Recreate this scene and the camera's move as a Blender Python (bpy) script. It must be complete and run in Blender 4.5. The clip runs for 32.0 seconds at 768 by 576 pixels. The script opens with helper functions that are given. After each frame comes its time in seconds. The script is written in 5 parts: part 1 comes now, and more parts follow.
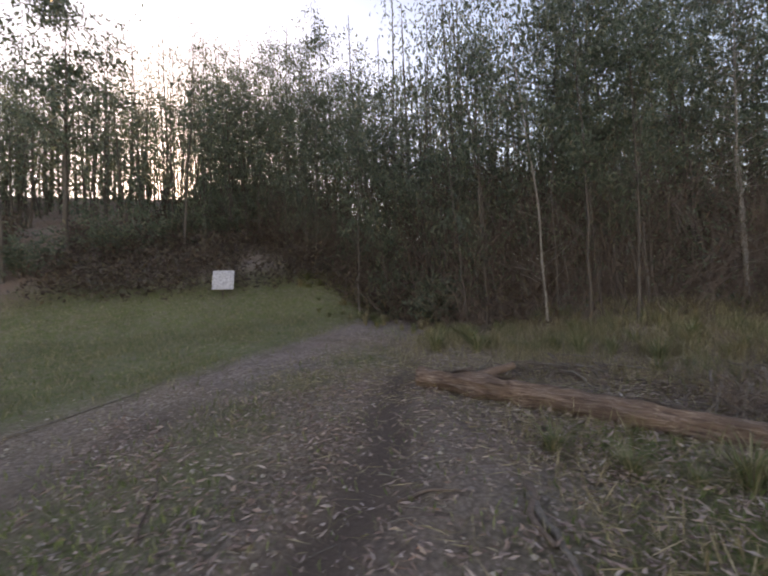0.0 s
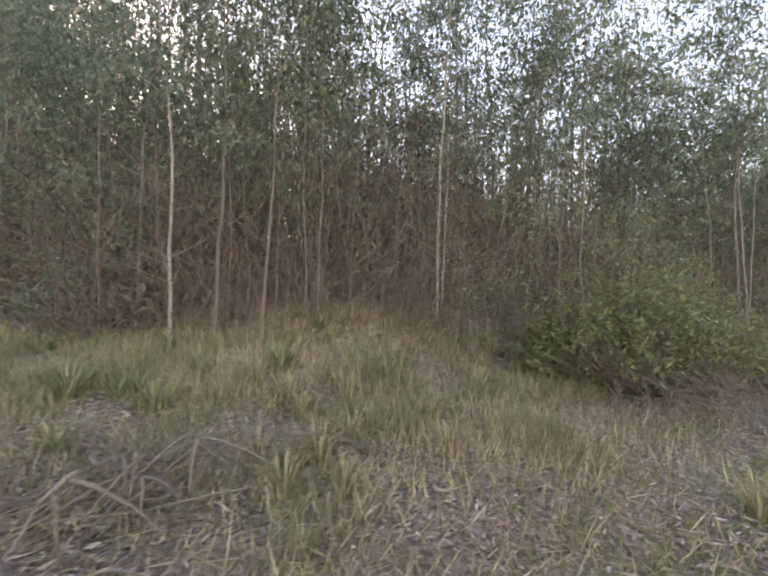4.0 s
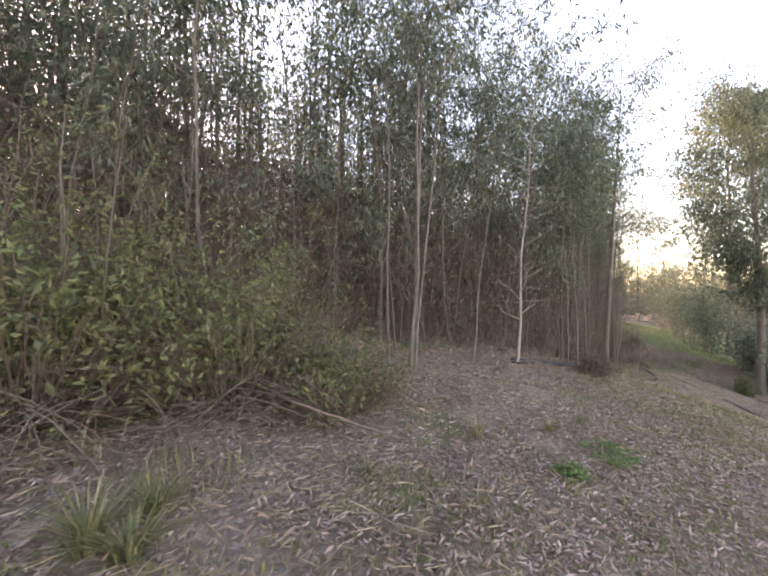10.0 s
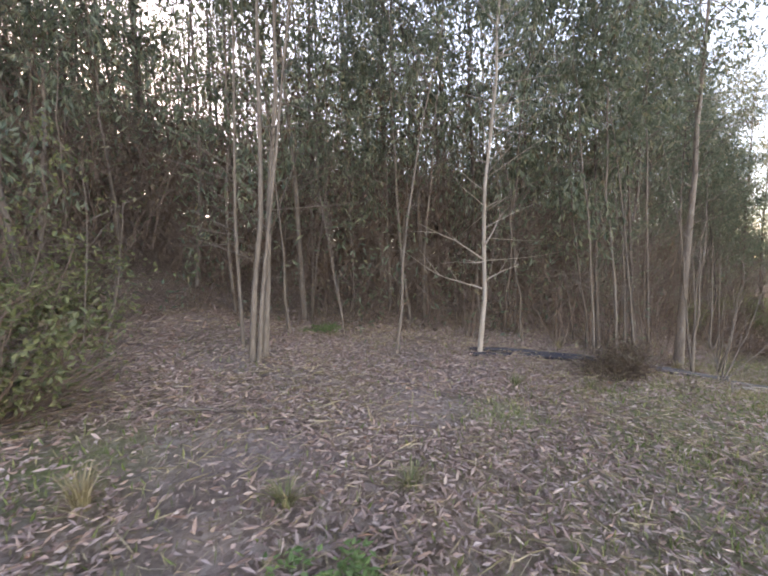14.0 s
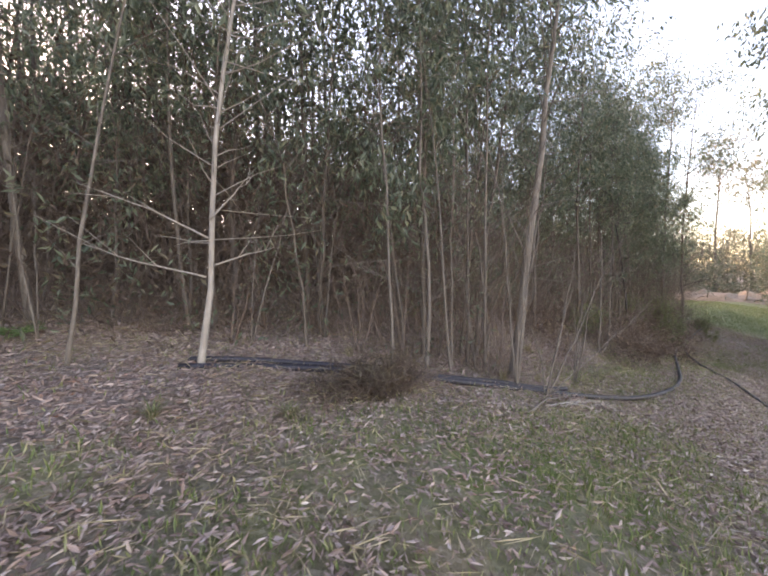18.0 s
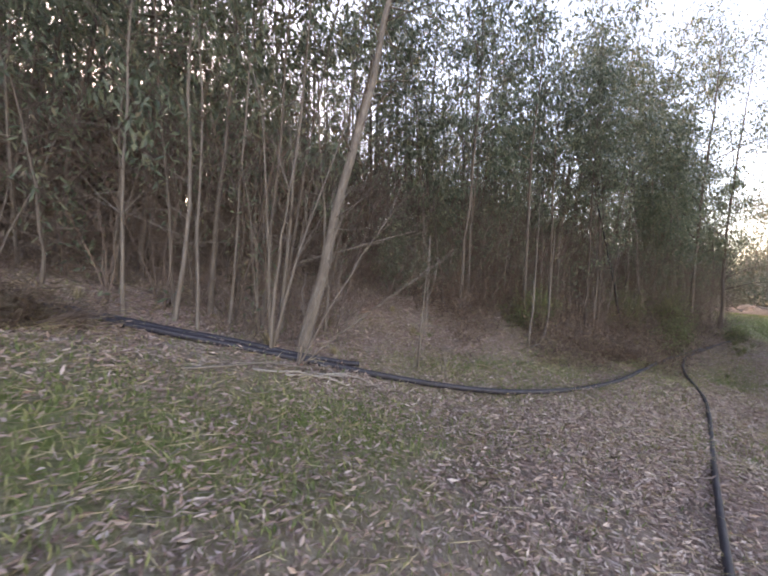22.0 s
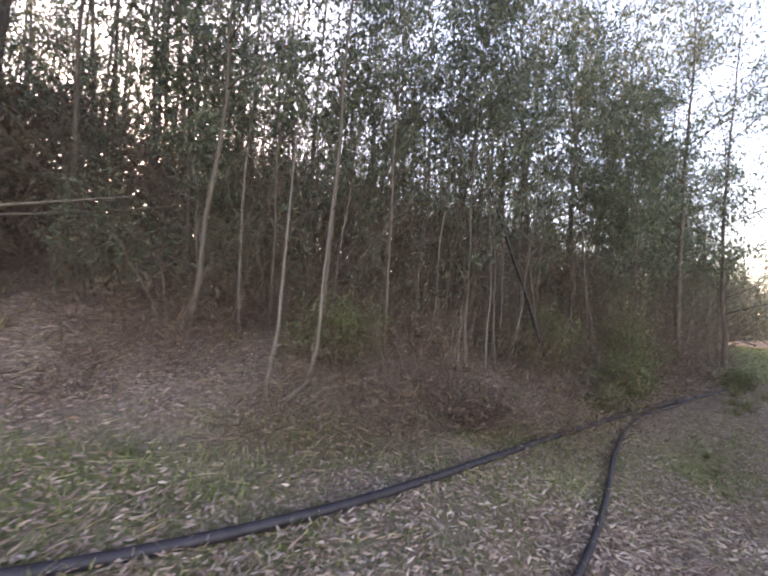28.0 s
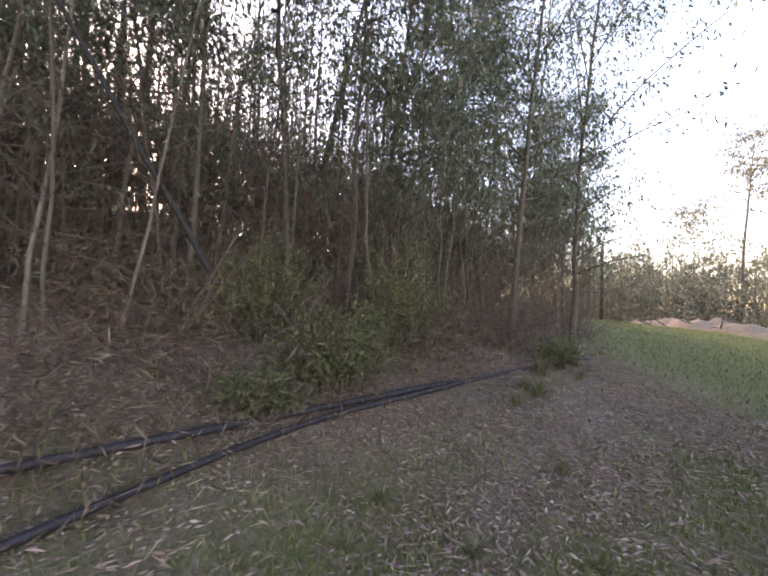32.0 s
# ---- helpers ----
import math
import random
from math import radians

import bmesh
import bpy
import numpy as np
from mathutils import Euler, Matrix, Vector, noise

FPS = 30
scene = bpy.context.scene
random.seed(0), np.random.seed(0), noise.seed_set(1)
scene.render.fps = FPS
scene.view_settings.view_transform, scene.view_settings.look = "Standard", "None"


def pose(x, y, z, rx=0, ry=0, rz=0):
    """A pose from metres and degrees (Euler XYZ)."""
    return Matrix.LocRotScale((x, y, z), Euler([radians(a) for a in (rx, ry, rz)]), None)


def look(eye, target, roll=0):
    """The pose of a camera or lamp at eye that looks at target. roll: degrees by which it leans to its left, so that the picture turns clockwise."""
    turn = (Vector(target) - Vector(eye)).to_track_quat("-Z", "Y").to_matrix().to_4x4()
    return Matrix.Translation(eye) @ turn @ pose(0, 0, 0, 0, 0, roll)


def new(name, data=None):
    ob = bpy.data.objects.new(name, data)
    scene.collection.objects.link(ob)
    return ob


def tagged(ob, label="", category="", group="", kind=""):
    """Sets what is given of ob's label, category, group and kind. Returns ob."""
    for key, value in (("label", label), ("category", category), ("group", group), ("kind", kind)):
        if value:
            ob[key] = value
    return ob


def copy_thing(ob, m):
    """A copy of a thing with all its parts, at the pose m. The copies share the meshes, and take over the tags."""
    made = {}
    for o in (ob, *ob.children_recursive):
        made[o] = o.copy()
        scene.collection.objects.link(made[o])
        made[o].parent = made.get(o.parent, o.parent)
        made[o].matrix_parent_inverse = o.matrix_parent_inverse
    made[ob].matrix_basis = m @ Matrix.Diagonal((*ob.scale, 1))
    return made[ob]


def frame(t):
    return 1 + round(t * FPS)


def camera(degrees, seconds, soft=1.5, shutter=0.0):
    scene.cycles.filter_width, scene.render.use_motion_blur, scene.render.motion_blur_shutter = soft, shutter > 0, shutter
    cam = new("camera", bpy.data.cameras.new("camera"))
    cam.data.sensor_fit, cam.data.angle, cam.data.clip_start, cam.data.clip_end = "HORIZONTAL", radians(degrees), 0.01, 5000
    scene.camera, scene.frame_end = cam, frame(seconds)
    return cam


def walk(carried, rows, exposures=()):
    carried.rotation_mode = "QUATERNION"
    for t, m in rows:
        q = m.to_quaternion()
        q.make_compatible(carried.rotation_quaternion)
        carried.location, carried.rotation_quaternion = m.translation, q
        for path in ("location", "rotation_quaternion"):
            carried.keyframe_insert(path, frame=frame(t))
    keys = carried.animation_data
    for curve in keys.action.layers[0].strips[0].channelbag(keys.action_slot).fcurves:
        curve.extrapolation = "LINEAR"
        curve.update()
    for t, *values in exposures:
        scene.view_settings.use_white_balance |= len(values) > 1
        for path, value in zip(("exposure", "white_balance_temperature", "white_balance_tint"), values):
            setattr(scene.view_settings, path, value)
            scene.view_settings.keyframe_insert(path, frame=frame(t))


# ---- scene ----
cam = camera(96.0, 32.0, soft=2.0, shutter=0.25)
PATH = [
    (0, (-6.219, -4.158, -0.284), (-7.919, -0.540, -0.134), -2.47),
    (0.5, (-5.622, -3.662, -0.264), (-7.036, 0.079, -0.176), -1.71),
    (1, (-5.060, -3.214, -0.254), (-6.318, 0.583, -0.181), -0.89),
    (1.5, (-4.510, -2.596, -0.194), (-5.853, 1.170, -0.091), -0.32),
    (2, (-4.111, -2.224, -0.135), (-5.506, 1.525, -0.074), -0.21),
    (2.5, (-3.740, -1.886, -0.096), (-5.062, 1.889, -0.105), -0.03),
    (3, (-3.374, -1.544, -0.091), (-4.439, 2.311, -0.146), 0.28),
    (3.5, (-2.978, -1.235, -0.123), (-3.787, 2.681, -0.204), 0.49),
    (4, (-2.479, -0.891, -0.164), (-2.978, 3.078, -0.132), 1.02),
    (4.5, (-1.964, -0.535, -0.197), (-2.181, 3.457, -0.041), 1.39),
    (6.5, (-0.043, -0.040, 0.049), (-0.012, 3.959, -0.040), -1.41),
    (7, (0.465, 0.156, 0.045), (0.488, 4.153, -0.101), -1.14),
    (7.5, (0.912, 0.401, -0.029), (1.040, 4.392, -0.271), -0.71),
    (8, (1.342, 0.559, -0.112), (1.564, 4.545, -0.364), 0.17),
    (8.5, (1.742, 0.660, -0.202), (2.029, 4.642, -0.443), 1.13),
    (9, (2.177, 0.788, -0.244), (2.516, 4.768, -0.459), 1.00),
    (9.5, (2.724, 1.343, -0.332), (3.115, 5.321, -0.470), 0.24),
    (10, (3.163, 1.638, -0.436), (3.459, 5.627, -0.431), 0.98),
    (10.5, (3.568, 1.911, -0.517), (3.668, 5.907, -0.388), 1.04),
    (11, (3.977, 2.155, -0.576), (3.806, 6.148, -0.411), 0.77),
    (11.5, (4.378, 2.385, -0.642), (3.922, 6.357, -0.510), 1.10),
    (12, (4.742, 2.568, -0.731), (4.178, 6.527, -0.666), 1.29),
    (12.5, (5.078, 2.730, -0.760), (4.499, 6.688, -0.772), 0.69),
    (13, (5.477, 3.198, -0.810), (4.887, 7.153, -0.887), -0.58),
    (13.5, (5.844, 3.444, -0.838), (5.147, 7.382, -0.944), -1.07),
    (14, (6.206, 3.752, -0.835), (5.400, 7.668, -0.970), -1.84),
    (14.5, (6.620, 4.019, -0.854), (5.652, 7.898, -1.001), -1.36),
    (15, (7.051, 4.223, -0.874), (6.167, 8.121, -1.032), -0.13),
    (15.5, (7.439, 4.329, -0.923), (6.771, 8.270, -1.067), 0.24),
    (17.5, (8.521, 5.227, -1.079), (8.181, 9.210, -1.231), -1.16),
    (18, (8.850, 5.434, -1.105), (8.320, 9.397, -1.216), -1.41),
    (18.5, (9.274, 5.618, -1.122), (8.547, 9.551, -1.174), -2.22),
    (19, (9.681, 5.773, -1.192), (8.786, 9.671, -1.152), -2.36),
    (19.5, (10.124, 5.894, -1.234), (9.132, 9.766, -1.388), -0.89),
    (20, (10.556, 5.986, -1.310), (9.513, 9.838, -1.578), 1.18),
    (20.5, (11.026, 6.080, -1.371), (9.867, 9.907, -1.494), 2.12),
    (21, (11.416, 6.242, -1.468), (10.152, 10.036, -1.566), 2.66),
    (21.5, (11.843, 6.524, -1.613), (10.574, 10.316, -1.697), 2.41),
    (22, (12.261, 6.963, -1.773), (11.109, 10.792, -1.883), 1.44),
    (22.5, (12.680, 7.290, -1.921), (11.560, 11.129, -1.970), 0.67),
    (23, (13.127, 7.566, -2.018), (12.038, 11.414, -1.916), 0.80),
    (23.5, (13.575, 8.195, -2.125), (12.656, 12.080, -1.883), 1.95),
    (24, (13.893, 8.733, -2.262), (13.144, 12.662, -2.250), 3.37),
    (24.5, (14.166, 9.138, -2.275), (13.418, 13.067, -2.344), 2.86),
    (25, (14.349, 9.462, -2.235), (13.506, 13.372, -2.231), 2.28),
    (25.5, (14.420, 9.935, -2.176), (13.359, 13.789, -2.046), 1.96),
    (27.5, (15.259, 11.406, -2.133), (13.685, 15.083, -2.045), 1.44),
    (28, (15.629, 11.732, -2.077), (14.282, 15.492, -1.849), 2.09),
    (28.5, (16.100, 12.250, -2.200), (15.006, 16.078, -1.813), 0.68),
    (29, (16.606, 12.805, -2.367), (15.697, 16.685, -2.025), 0.73),
    (29.5, (17.075, 13.227, -2.396), (16.239, 17.131, -2.150), 1.35),
    (30, (17.479, 13.588, -2.417), (16.679, 17.500, -2.187), 1.36),
    (30.5, (18.002, 14.440, -2.468), (17.189, 18.348, -2.214), 0.78),
    (31, (18.469, 15.062, -2.589), (17.609, 18.959, -2.318), 0.81),
    (31.5, (18.775, 15.566, -2.610), (17.950, 19.475, -2.432), 1.49),
    (32, (19.133, 16.012, -2.659), (18.305, 19.924, -2.565), 2.34),
]
walk(cam, [(t, look(eye, target, roll)) for t, eye, target, roll in PATH], [(0.0, 1.6, 8900, 28), (1.0, 2.08, 8900, 28), (2.0, 2.55, 8900, 28), (4.0, 3.02, 9150, 28), (10.0, 2.9, 9150, 32), (15.0, 2.98, 8700, 31), (20.0, 2.8, 8600, 33), (25.0, 2.8, 8450, 33), (28.0, 2.92, 8400, 33), (32.0, 2.8, 8400, 33)])

# ---- light: a low sun behind the hill, open evening sky ----
SUN_DIR = Vector((-0.80, 0.58, 0.2)).normalized()
world = bpy.data.worlds.new("evening_sky")
scene.world = world
world.use_nodes = True
wn = world.node_tree
sky = wn.nodes.new("ShaderNodeTexSky")
sky.sky_type = "NISHITA"
sky.sun_disc = False
sky.sun_elevation = radians(17.0)
sky.sun_rotation = math.atan2(SUN_DIR.x, SUN_DIR.y)
sky.air_density, sky.dust_density, sky.ozone_density = 1.0, 0.5, 1.0
wn.nodes["Background"].inputs["Strength"].default_value = 0.15
wn.links.new(sky.outputs[0], wn.nodes["Background"].inputs["Color"])
sun = new("sun", bpy.data.lights.new("sun", "SUN"))
sun.data.energy, sun.data.angle, sun.data.color = 1.3, radians(0.6), (1.0, 0.78, 0.52)
sun.matrix_world = look(SUN_DIR * 50, (0, 0, 0))

rng = np.random.default_rng(7)


# ---- materials ----
def material(name):
    m = bpy.data.materials.new(name)
    m.use_nodes = True
    nt = m.node_tree
    return m, nt, nt.nodes["Principled BSDF"]


def node(nt, kind, **inputs):
    n = nt.nodes.new(kind)
    for k, v in inputs.items():
        n.inputs[k.replace("_", " ")].default_value = v
    return n


def ramp(nt, source, stops):
    r = nt.nodes.new("ShaderNodeValToRGB")
    e = r.color_ramp.elements
    while len(e) < len(stops):
        e.new(0.5)
    for el, (p, c) in zip(e, stops):
        el.position, el.color = p, (*c, 1)
    nt.links.new(source, r.inputs["Fac"])
    return r.outputs["Color"]


def mixed(nt, fac, a, b, kind="MIX"):
    n = nt.nodes.new("ShaderNodeMix")
    n.data_type, n.blend_type = "RGBA", kind
    for sock, v in ((n.inputs[0], fac), (n.inputs[6], a), (n.inputs[7], b)):
        if isinstance(v, (int, float)):
            sock.default_value = v
        elif isinstance(v, tuple):
            sock.default_value = (*v, 1)
        else:
            nt.links.new(v, sock)
    return n.outputs[2]


def noise_of(nt, scale, detail=4.0, rough=0.6, coords=None):
    n = node(nt, "ShaderNodeTexNoise", Scale=scale, Detail=detail, Roughness=rough)
    if coords is None:
        coords = nt.nodes.new("ShaderNodeTexCoord").outputs["Object"]
    nt.links.new(coords, n.inputs["Vector"])
    return n.outputs["Fac"]


def bumped(nt, bsdf, height, strength, distance):
    b = node(nt, "ShaderNodeBump", Strength=strength, Distance=distance)
    nt.links.new(height, b.inputs["Height"])
    nt.links.new(b.outputs["Normal"], bsdf.inputs["Normal"])


def leaf_material(name, stops, rough=0.5, through_light=0.35, tint=(0.085, 0.09, 0.03)):
    """Thin leaves: each leaf its own tone, some light passing through."""
    m, nt, bsdf = material(name)
    geo = nt.nodes.new("ShaderNodeNewGeometry")
    col = ramp(nt, geo.outputs["Random Per Island"], stops)
    big = noise_of(nt, 0.9, 2.0)
    col = mixed(nt, ramp(nt, big, [(0.35, (0, 0, 0)), (0.7, (0.45, 0.45, 0.45))]), col, tint, "MIX")
    nt.links.new(col, bsdf.inputs["Base Color"])
    bsdf.inputs["Roughness"].default_value = rough
    if through_light:
        tr = nt.nodes.new("ShaderNodeBsdfTranslucent")
        nt.links.new(col, tr.inputs["Color"])
        mx = nt.nodes.new("ShaderNodeMixShader")
        mx.inputs[0].default_value = through_light
        nt.links.new(bsdf.outputs[0], mx.inputs[1])
        nt.links.new(tr.outputs[0], mx.inputs[2])
        nt.links.new(mx.outputs[0], nt.nodes["Material Output"].inputs["Surface"])
    return m


def bark_material(name, dark, mid, pale, stretch=6.0):
    m, nt, bsdf = material(name)
    tc = nt.nodes.new("ShaderNodeTexCoord").outputs["Object"]
    mp = nt.nodes.new("ShaderNodeMapping")
    mp.inputs["Scale"].default_value = (1, 1, 1 / stretch)
    nt.links.new(tc, mp.inputs["Vector"])
    fine = noise_of(nt, 45.0, 5.0, 0.65, mp.outputs[0])
    broad = noise_of(nt, 2.2, 3.0, 0.6, tc)
    col = ramp(nt, fine, [(0.25, dark), (0.5, mid), (0.8, pale)])
    oi = nt.nodes.new("ShaderNodeObjectInfo").outputs["Random"]
    col = mixed(nt, ramp(nt, broad, [(0.4, (0, 0, 0)), (0.65, (0.6, 0.6, 0.6))]), col, dark)
    col = mixed(nt, ramp(nt, oi, [(0.0, (0, 0, 0)), (1.0, (0.5, 0.5, 0.5))]), col, mid)
    nt.links.new(col, bsdf.inputs["Base Color"])
    bsdf.inputs["Roughness"].default_value = 0.85
    bumped(nt, bsdf, fine, 0.5, 0.01)
    return m


GUM_LEAF = leaf_material("gum_leaf", [(0.0, (0.065, 0.094, 0.062)), (0.4, (0.125, 0.16, 0.106)), (0.75, (0.185, 0.22, 0.152)), (0.93, (0.27, 0.29, 0.185)), (1.0, (0.22, 0.155, 0.10))], 0.3, 0.5, (0.115, 0.128, 0.08))
# Leaf for far trees: the haze of distance is mixed into its paler colour.
HAZED_LEAF = leaf_material("hazed_leaf", [(0.0, (0.13, 0.14, 0.09)), (0.5, (0.20, 0.20, 0.14)), (1.0, (0.28, 0.26, 0.19))], 0.7, 0.08, (0.12, 0.11, 0.075))
BUSH_LEAF = leaf_material("bush_leaf", [(0.0, (0.06, 0.080, 0.034)), (0.5, (0.130, 0.155, 0.062)), (0.88, (0.20, 0.22, 0.092)), (1.0, (0.17, 0.13, 0.08))], 0.5, 0.35, (0.11, 0.095, 0.05))
HERB_LEAF = leaf_material("herb_leaf", [(0.0, (0.07, 0.14, 0.04)), (1.0, (0.16, 0.25, 0.085))], 0.5)
GRASS = leaf_material("grass_blade", [(0.0, (0.085, 0.115, 0.040)), (0.45, (0.145, 0.165, 0.065)), (0.7, (0.25, 0.22, 0.12)), (1.0, (0.42, 0.35, 0.21))], 0.6, 0.25, (0.15, 0.12, 0.07))
DRY_GRASS = leaf_material("dry_grass", [(0.0, (0.149, 0.127, 0.057)), (0.5, (0.287, 0.230, 0.127)), (1.0, (0.529, 0.437, 0.287))], 0.7, 0.2, (0.22, 0.17, 0.10))
VERGE = leaf_material("verge_grass", [(0.0, (0.09, 0.135, 0.035)), (0.6, (0.165, 0.205, 0.07)), (0.85, (0.28, 0.29, 0.12)), (1.0, (0.40, 0.35, 0.19))], 0.6, 0.25, (0.13, 0.15, 0.05))
LITTER = leaf_material("leaf_litter", [(0.0, (0.12, 0.073, 0.06)), (0.35, (0.24, 0.16, 0.132)), (0.75, (0.35, 0.255, 0.218)), (0.95, (0.47, 0.375, 0.335)), (1.0, (0.27, 0.12, 0.07))], 0.6, 0.0, (0.22, 0.145, 0.125))
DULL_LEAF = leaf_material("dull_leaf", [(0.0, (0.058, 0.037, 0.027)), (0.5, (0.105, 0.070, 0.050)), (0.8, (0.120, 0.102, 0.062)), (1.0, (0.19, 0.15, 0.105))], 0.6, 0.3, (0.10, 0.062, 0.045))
FERN_BROWN = leaf_material("dead_brush", [(0.0, (0.055, 0.033, 0.024)), (0.5, (0.12, 0.076, 0.052)), (0.85, (0.20, 0.14, 0.098)), (1.0, (0.33, 0.255, 0.19))], 0.7, 0.2, (0.11, 0.065, 0.045))
PALE_BARK = bark_material("pale_bark", (0.07, 0.055, 0.045), (0.155, 0.126, 0.104), (0.30, 0.262, 0.226))
WHITE_BARK = bark_material("white_bark", (0.13, 0.108, 0.092), (0.29, 0.25, 0.215), (0.48, 0.435, 0.39))
GREY_BARK = bark_material("grey_bark", (0.055, 0.042, 0.034), (0.115, 0.09, 0.072), (0.20, 0.165, 0.135))
TWIG = bark_material("dead_twig", (0.065, 0.044, 0.034), (0.145, 0.102, 0.08), (0.26, 0.205, 0.17))


# ---- the lie of the land: s runs along the track, d from it towards the forest ----
UX, UY = 0.77990, 0.62591


def smooth(a, b, x):
    t = np.clip((x - a) / (b - a), 0, 1)
    return t * t * (3 - 2 * t)


def land(s, d):
    s, d = np.asarray(s, float), np.asarray(d, float)
    s1, d1 = np.clip(s, -12, 26), np.clip(d, -4, 11)
    z = -1.845 - 0.02 * s1 + 0.135 * d1 + 0.003 * s1 * d1 - 0.004 * d1 * d1 - 0.003 * s1 * s1
    z = z - 0.057 * np.clip(s - 26, 0, 60)
    z = z + np.clip(d - 11, 0, 30) * (0.2 + 0.2 * smooth(6, -6, s)) * (1 - smooth(30, 50, s))
    z = z + 0.5 * smooth(3.8, 6.5, d) * smooth(-4, 0, s) * (1 - smooth(6, 9, s))
    z = z + 0.11 * np.clip(d - 7, 0, 10) * smooth(-3, -7, s)
    z = z - 0.5 * smooth(12, 17, s) * (1 - smooth(25, 31, s)) * (1 - smooth(2.5, 5.5, d))
    near = 1 - smooth(20, 60, np.abs(s - 10))
    z = z + near * 0.016 * (np.sin(1.7 * s + 0.6 * d) + np.sin(2.3 * d - 1.1 * s + 1.0) + 0.5 * np.sin(5.1 * s + 3.7 * d) + 0.4 * np.sin(7.3 * d - 4.9 * s) + 0.25 * np.sin(13.0 * s - 9.0 * d))
    return z - 0.09 * rut(s, d)


def rut(s, d):
    """The worn wheel rut of the track across the clearing."""
    wander = 0.07 * np.sin(3.1 * d) + 0.05 * np.sin(7.7 * d + 1.0)
    return (np.exp(-(((s + 7.1 - 0.42 * (d - 3) + wander) / 0.3) ** 2)) + 0.45 * np.exp(-(((s + 9.0 - 0.42 * (d - 5) - wander) / 0.34) ** 2))) * smooth(0.5, 1.5, d) * (1 - smooth(4.8, 6.8, d))


def spot(s, d, up=0.0):
    return Vector((UX * s - UY * d, UY * s + UX * d, float(land(s, d)) + up))


def spots(s, d, up=0.0):
    return np.stack([UX * s - UY * d, UY * s + UX * d, land(s, d) + up], -1)


EDGE_S = (-30, -9, -6, -4, -2, 0, 3, 6, 8, 10, 13, 14.5, 16, 18, 20, 23, 26, 28, 31, 34.5, 60)
EDGE_D = (22, 17, 12, 8, 6.2, 5.4, 5.2, 4.4, 3.5, 2.8, 2.1, 2.1, 4.3, 5.0, 4.7, 4.7, 5.2, 5.4, 5.8, 6.6, 24)


def edge(s):
    return np.interp(s, EDGE_S, EDGE_D)


